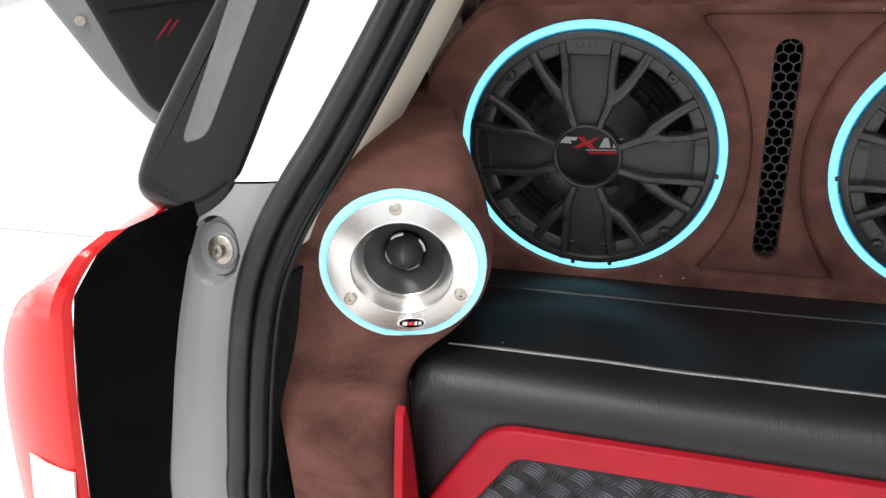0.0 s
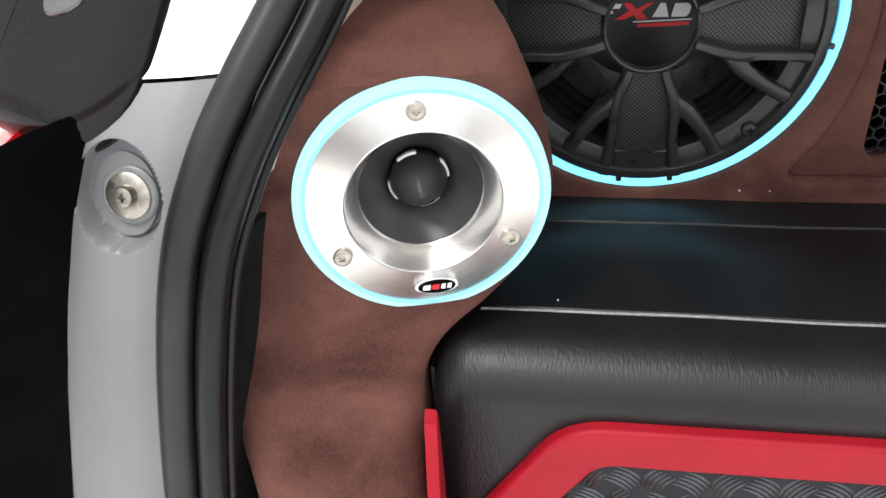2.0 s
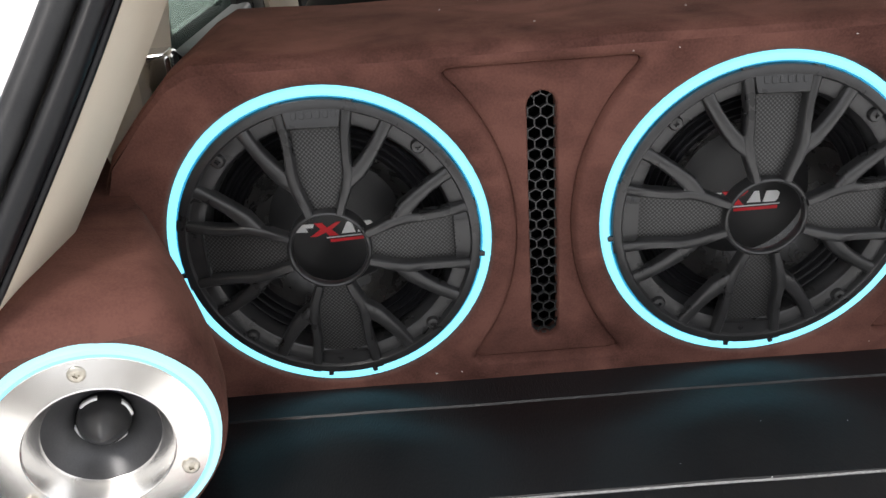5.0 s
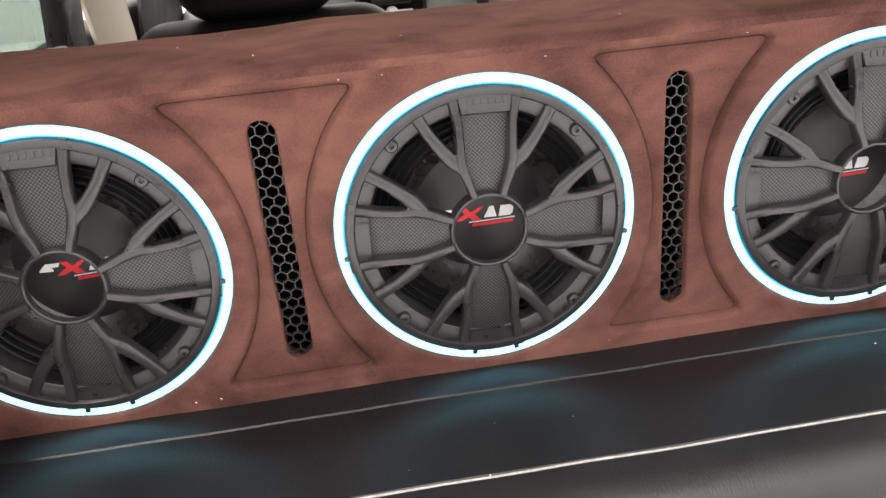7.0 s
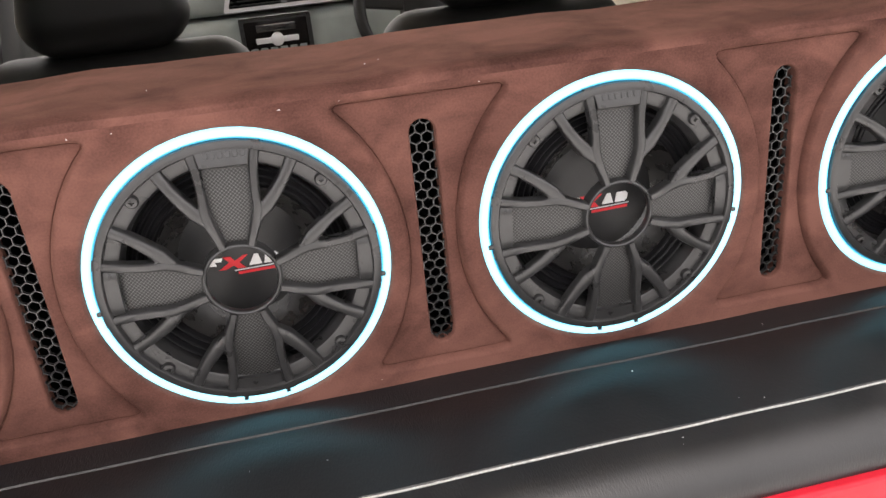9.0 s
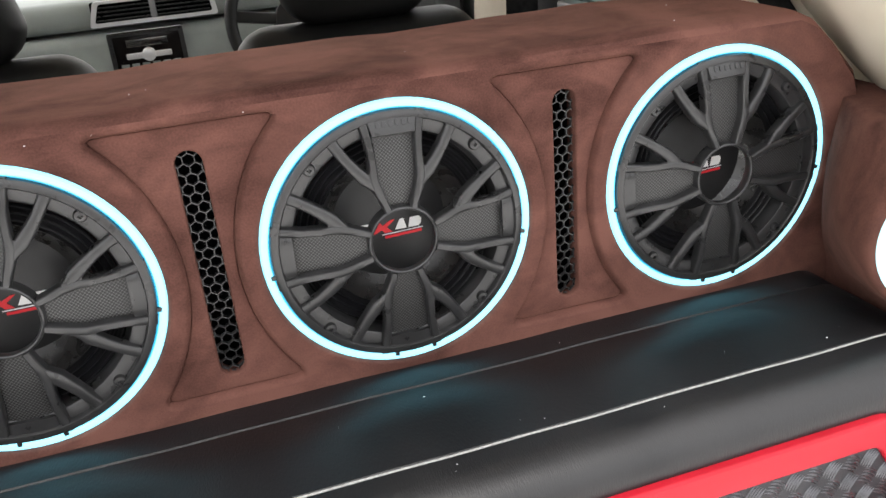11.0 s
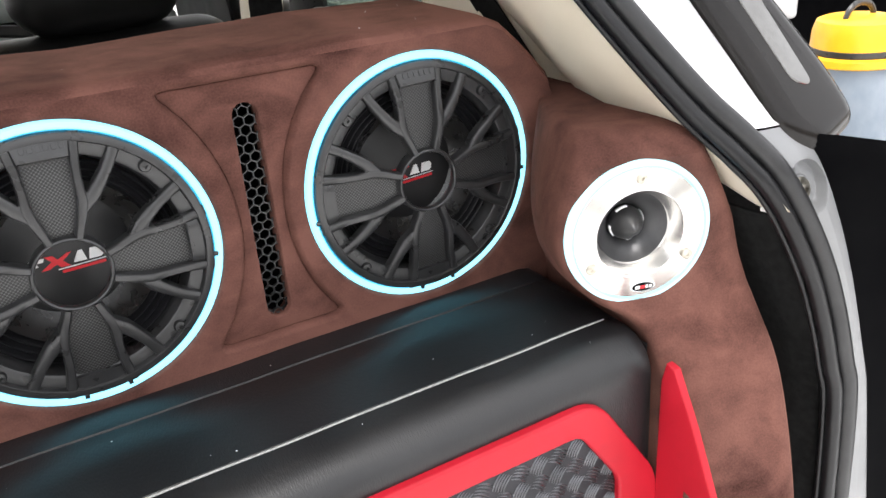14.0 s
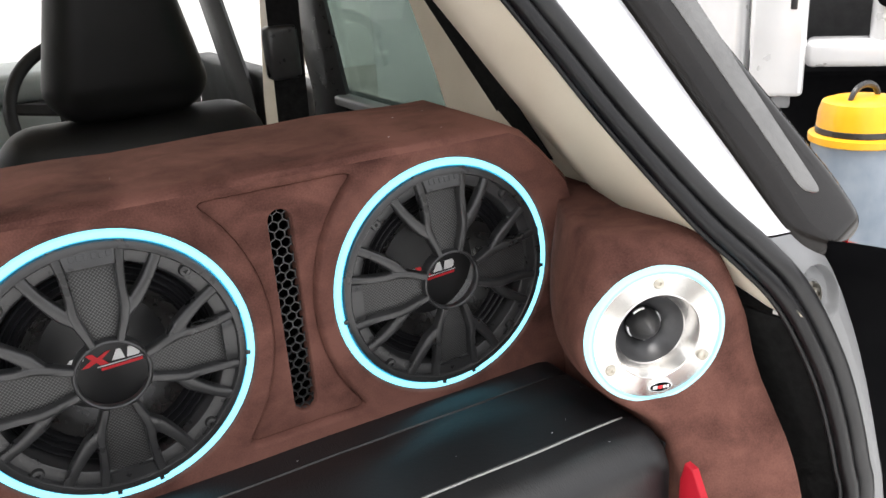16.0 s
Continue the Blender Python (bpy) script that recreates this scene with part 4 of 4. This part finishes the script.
first = front_seat(0.33)
copy_thing(first, Matrix.Translation((-0.36, 0.92, 0)))
dash = thing("dashboard", "grey plastic dashboard with vents and a stereo", "dashboard")
part("top_pad", block((-0.68, 1.86, -0.02), (0.68, 2.3, 0.06), 0.03), DASH, dash)
part("fascia", block((-0.66, 1.84, -0.5), (0.66, 2.2, -0.03), 0.03), DASH, dash)
stereo = thing("car_stereo", "black double-size stereo with a silver knob bar", "stereo", m=facing(-0.075, 1.83, -0.080))
part("face", block((-0.10, -0.06, -0.02), (0.10, 0.05, 0.012), 0.004), GLOSS, stereo)
part("silver_rim", holed(rounded([(-0.10, -0.058), (0.10, -0.058), (0.10, 0.048), (-0.10, 0.048)], 0.006), [rounded([(-0.088, -0.048), (0.088, -0.048), (0.088, 0.04), (-0.088, 0.04)], 0.005)], 0.004), PLASTIC, stereo, m=Matrix.Translation((0, 0, 0.014)))
part("knob", lathe([(0.018, 0.012), (0.018, 0.026), (0.014, 0.029), (0.0, 0.029)], 24), SILVER, stereo, m=Matrix.Translation((0, -0.012, 0)))
part("key_bar", block((-0.06, -0.022, 0.012), (0.06, -0.006, 0.018), 0.003), SILVER, stereo)
part("display", block((-0.055, 0.010, 0.012), (0.055, 0.030, 0.0145), 0.001), SMOKED, stereo)
for i in range(6):
    part("key", block((-0.078 + i * 0.0275, -0.042, 0.012), (-0.058 + i * 0.0275, -0.034, 0.0165), 0.001), DASH, stereo)
vents = thing("dash_vent", "black slatted centre air vents with a silver surround", "air vent", m=facing(-0.04, 1.838, 0.022))
part("surround", holed(rounded([(-0.17, -0.032), (0.17, -0.032), (0.16, 0.035), (-0.15, 0.035)], 0.01), [rounded([(-0.155, -0.022), (0.155, -0.022), (0.148, 0.027), (-0.138, 0.027)], 0.008)], 0.01), SILVER, vents, m=Matrix.Translation((0, 0, 0.012)))
part("recess", block((-0.16, -0.028, -0.02), (0.16, 0.032, 0.0), 0.004), BLACK, vents)
for i in range(4):
    part("slat", block((-0.15, -0.018 + i * 0.011, -0.002), (0.15, -0.015 + i * 0.011, 0.008), 0.001), PLASTIC, vents)
part("divider", block((-0.008, -0.024, 0), (0.008, 0.028, 0.011), 0.002), GREYBODY, vents)
wheel = thing("steering_wheel", "black steering wheel with pale spokes", "steering wheel", m=facing(0.33, 1.62, -0.03) @ Matrix.Rotation(radians(-22), 4, "X"))
bm = bmesh.new()
lathe([(0.185 + 0.016 * math.cos(a), 0.016 * math.sin(a)) for a in np.linspace(0, 2 * math.pi, 13)], 48, bm)
part("rim", bm, SEAT, wheel)
part("hub", lathe([(0.075, -0.03), (0.07, 0.01), (0.05, 0.02), (0.0, 0.024)], 32), SEAT, wheel)
for a in (10, 170, 250, 290):
    part("spoke", block((0.05, -0.014, -0.012), (0.18, 0.014, 0.006), 0.005), CHROME if a > 200 else SEAT, wheel, m=Matrix.Rotation(radians(a), 4, "Z"))
belt = thing("seat_belt", "black seat belt hanging from the pillar", "seat belt")
part("strap", sheet([[(0.50 + 0.02 * k / 6, 0.62, 0.0 + 0.6 * k / 6), (0.545 + 0.02 * k / 6, 0.60, 0.0 + 0.6 * k / 6)] for k in range(7)], 0.002), CARPET, belt)
part("buckle", block((0.495, 0.595, 0.12), (0.545, 0.63, 0.20), 0.008), PLASTIC, belt)

rear_belt = thing("rear_seat_belt", "black rear seat belt against the cream pillar", "seat belt")
part("strap", sheet([[(0.652 - 0.01 * k, 0.10 + 0.045 * k, 0.06 + 0.05 * k), (0.652 - 0.01 * k, 0.145 + 0.045 * k, 0.05 + 0.05 * k)] for k in range(5)], 0.002), CARPET, rear_belt)

# ---- tailgate and outside ----
gate = thing("tailgate", "raised silver tailgate over the boot", "tailgate")
part("inner_panel", sheet([[(x, 0.12 - 0.82 * u, 0.72 + 0.50 * u - 0.10 * abs(x) ** 2) for x in np.linspace(-0.70, 0.70, 9)] for u in (0, 0.25, 0.5, 0.75, 1.0)], 0.04), GREYBODY, gate)
ground = part("ground", sheet([[(x, y, -1.0) for x in (-60, -6, 0, 6, 60)] for y in (-60, -6, 0, 6, 60)]), CONCRETE)
tagged(ground, "pale concrete workshop floor", "ground", kind="structure")
bm = block((-7.0, -7, -0.999), (-1.2, 9, -0.990), 0.002)
# unseen stretch behind the car, added to brighten the tweeters and lower front
block((-1.2, -7, -0.999), (7.0, -0.45, -0.990), 0.002, bm)
apron = part("pavement", bm, WHITE_WALL)
tagged(apron, "white tiled forecourt beside the car, carried on unseen behind it", "pavement", kind="structure")
part("tile_joint", block((-6.9, 1.446, -0.9905), (-1.25, 1.453, -0.9885), 0.0005), CONCRETE, apron, "grey joint between floor tiles")
for nm, lo, hi, lab in (("wall_left", (-7.2, -7, -1.0), (-7.0, 9, 4.0), "white painted workshop wall"), ("wall_front", (-7.2, 9, -1.0), (9, 9.2, 3.5), "white painted front wall"),
                        ("wall_back", (-7.2, -9.2, -1.0), (9, -9, 1.2), "low grey yard wall")):
    tagged(part(nm, block(lo, hi, 0.01), CONCRETE if nm == "wall_back" else WHITE_WALL), lab, "wall", kind="structure")

# an opened car door on the left
door = thing("open_car_door", "opened car door with black lining and red stitching", "car door")
D0 = Matrix(((0.81, 0, 0.57, -1.265), (0.58, 0, -0.80, 0.60), (0, 1, 0.17, 0), (0, 0, 0, 1)))
shape = rounded([(-0.36, 0.32), (-0.23, 0.04), (-0.155, -0.11), (-0.095, -0.20), (0.05, -0.32), (0.55, -0.32), (0.55, 0.32)], 0.03)
part("frame", plate(shape, -0.05, 0.0, 0.01), GREYBODY, door, "pale painted door frame", m=D0)
part("lining", plate(rounded([(-0.265, 0.30), (-0.160, 0.03), (-0.100, -0.160), (-0.04, -0.200), (0.5, -0.185), (0.5, 0.30)], 0.03), 0.0, 0.022, 0.012), SEAT, door, "black leather lining", m=D0)
part("arm_rest", sweep([D0 @ Vector((x, 0.035, 0.025)) for x in np.linspace(-0.13, 0.45, 5)], disc(0.022, n=14), Vector((0, -1, 0))), SEAT, door)
for x0, z0, x1, z1 in ((-0.028, -0.012, -0.118, -0.102), (-0.016, -0.014, -0.108, -0.106), (0.040, -0.034, -0.088, -0.163), (0.052, -0.036, -0.077, -0.166)):
    path = [D0 @ Vector((x0 + (x1 - x0) * u, z0 + (z1 - z0) * u, 0.0225)) for u in np.linspace(0, 1, 6)]
    part("stitching", sweep(path, disc(0.0020, n=6), Vector((0, -1, 0))), RED, door, "red double stitching")
for x, z in ((-0.178, 0.005), (-0.118, -0.085), (-0.098, -0.135)):
    part("hinge_plug", lathe([(0.009, -0.002), (0.009, 0.0012), (0.006, 0.0016), (0.0, 0.0006)], 20), SCREW, door, m=D0 @ Matrix.Translation((x, z, 0)))

# another silver car with its door open, past the right side
other = thing("parked_car", "silver car under repair with an open front door", "car")
OX = Matrix.Translation((2.84, 1.72, 0)) @ Matrix.Rotation(radians(-53.6), 4, "Z")
part("side_panel", block((-1.8, 0.05, -0.62), (-0.02, 0.25, 0.7), 0.06, seg=4), SILVER, other, m=OX)
part("open_door", block((0.0, -0.05, -0.36), (0.205, 0.03, 0.7), 0.02, seg=3), SILVER, other, "open silver door seen on edge", m=OX)
part("door_latch", block((0.14, -0.056, -0.02), (0.165, -0.045, 0.03), 0.004), PLASTIC, other, m=OX)
part("door_check", block((0.09, -0.02, -0.41), (0.16, 0.03, -0.35), 0.01), GREYBODY, other, m=OX)
part("sill", block((0.20, 0.05, -0.26), (2.0, 0.20, -0.15), 0.03, seg=3), SILVER, other, m=OX)
part("inner_shell", block((0.0, 0.5, -0.4), (2.0, 1.2, 0.9), 0.05), SEAL, other, m=OX)
part("centre_post", block((0.43, 0.06, -0.2), (0.55, 0.2, 0.8), 0.04, seg=3), SILVER, other, m=OX)
part("trim_hole", lathe([(0.0, 0.0), (0.05, 0.0), (0.055, 0.006), (0.05, 0.01)], 24), BLACK, other, m=OX @ Matrix.Translation((0.49, 0.055, 0.02)) @ Matrix.Rotation(radians(90), 4, "X"))
part("underbody", block((-1.8, 0.2, -0.95), (2.0, 1.0, -0.30), 0.03), BLACK, other, m=OX)

latch = thing("seat_latch", "bright metal seat latch beside the speaker box", "latch", m=Matrix.Translation((-0.628, 0.20, 0.055)))
part("bracket", block((-0.03, -0.01, -0.02), (0.03, 0.02, 0.05), 0.006), CHROME, latch)
part("striker", sweep([Vector((-0.022, -0.012, -0.01)), Vector((-0.022, -0.035, -0.01)), Vector((0.022, -0.035, -0.01)), Vector((0.022, -0.012, -0.01))], disc(0.005, n=8), Vector((0, 0, 1))), CHROME, latch)

vac = thing("vacuum_cleaner", "orange and blue-grey drum vacuum cleaner on the floor", "vacuum cleaner", m=Matrix.Translation((2.39, 0.90, -1.0)) @ Matrix.Diagonal((0.72, 0.72, 0.98, 1)))
part("drum", lathe([(0.0, 0.0), (0.17, 0.0), (0.185, 0.03), (0.185, 0.42), (0.19, 0.45), (0.19, 0.675), (0.17, 0.685)], 40), BLUE_GREY, vac)
part("rim", lathe([(0.19, 0.670), (0.205, 0.675), (0.205, 0.695), (0.19, 0.70), (0.17, 0.70)], 40), ORANGE, vac)
part("band", lathe([(0.178, 0.695), (0.180, 0.70), (0.178, 0.718), (0.17, 0.722)], 40), PLASTIC, vac)
part("lid", lathe([(0.176, 0.716), (0.172, 0.765), (0.160, 0.795), (0.13, 0.803), (0.0, 0.807)], 40), ORANGE, vac)
part("handle", sweep([Vector((-0.09 * math.cos(a), 0, 0.795 + 0.05 * math.sin(a))) for a in np.linspace(0, math.pi, 13)], disc(0.011, n=8), Vector((0, 1, 0))), PLASTIC, vac)
for a in (30, 150, 270):
    part("castor", lathe([(0.0, -0.012), (0.03, -0.012), (0.034, 0.0), (0.03, 0.012), (0.0, 0.012)], 16), PLASTIC, vac, m=Matrix.Translation((0.15 * math.cos(radians(a)), 0.15 * math.sin(radians(a)), 0.034)) @ Matrix.Rotation(radians(90), 4, "X"))

# lint on the suede and the leather
rng = random.Random(5)
bm = bmesh.new()
for i in range(45):
    k = i % 5
    if k < 2:
        p = Vector((rng.uniform(-0.58, 0.58), rng.uniform(-0.17, -0.01), BENCH_Z + 0.0012))
    elif k < 4:
        p = Vector((rng.uniform(-0.52, 0.52), rng.uniform(0.01, 0.16), 0.1365))
    else:
        p = Vector((rng.choice((-0.305, 0.0, 0.305)) + rng.uniform(-0.13, 0.13), -0.0006, rng.choice((-0.114, 0.1215))))
    l, a = rng.uniform(0.0003, 0.0008), rng.uniform(0, 6.28)
    d = Vector((math.cos(a), 0.3 * math.sin(a), 0.3 * math.sin(a))) * l
    e = Vector((0, 0.00022, 0.00022))
    bm.faces.new([bm.verts.new(q) for q in (p - d - e, p + d - e, p + d + e, p - d + e)])
lint = part("lint", bm, WHITE_INK, smooth=False)
tagged(lint, "tiny pale lint specks on suede and leather", "lint", kind="stuff")
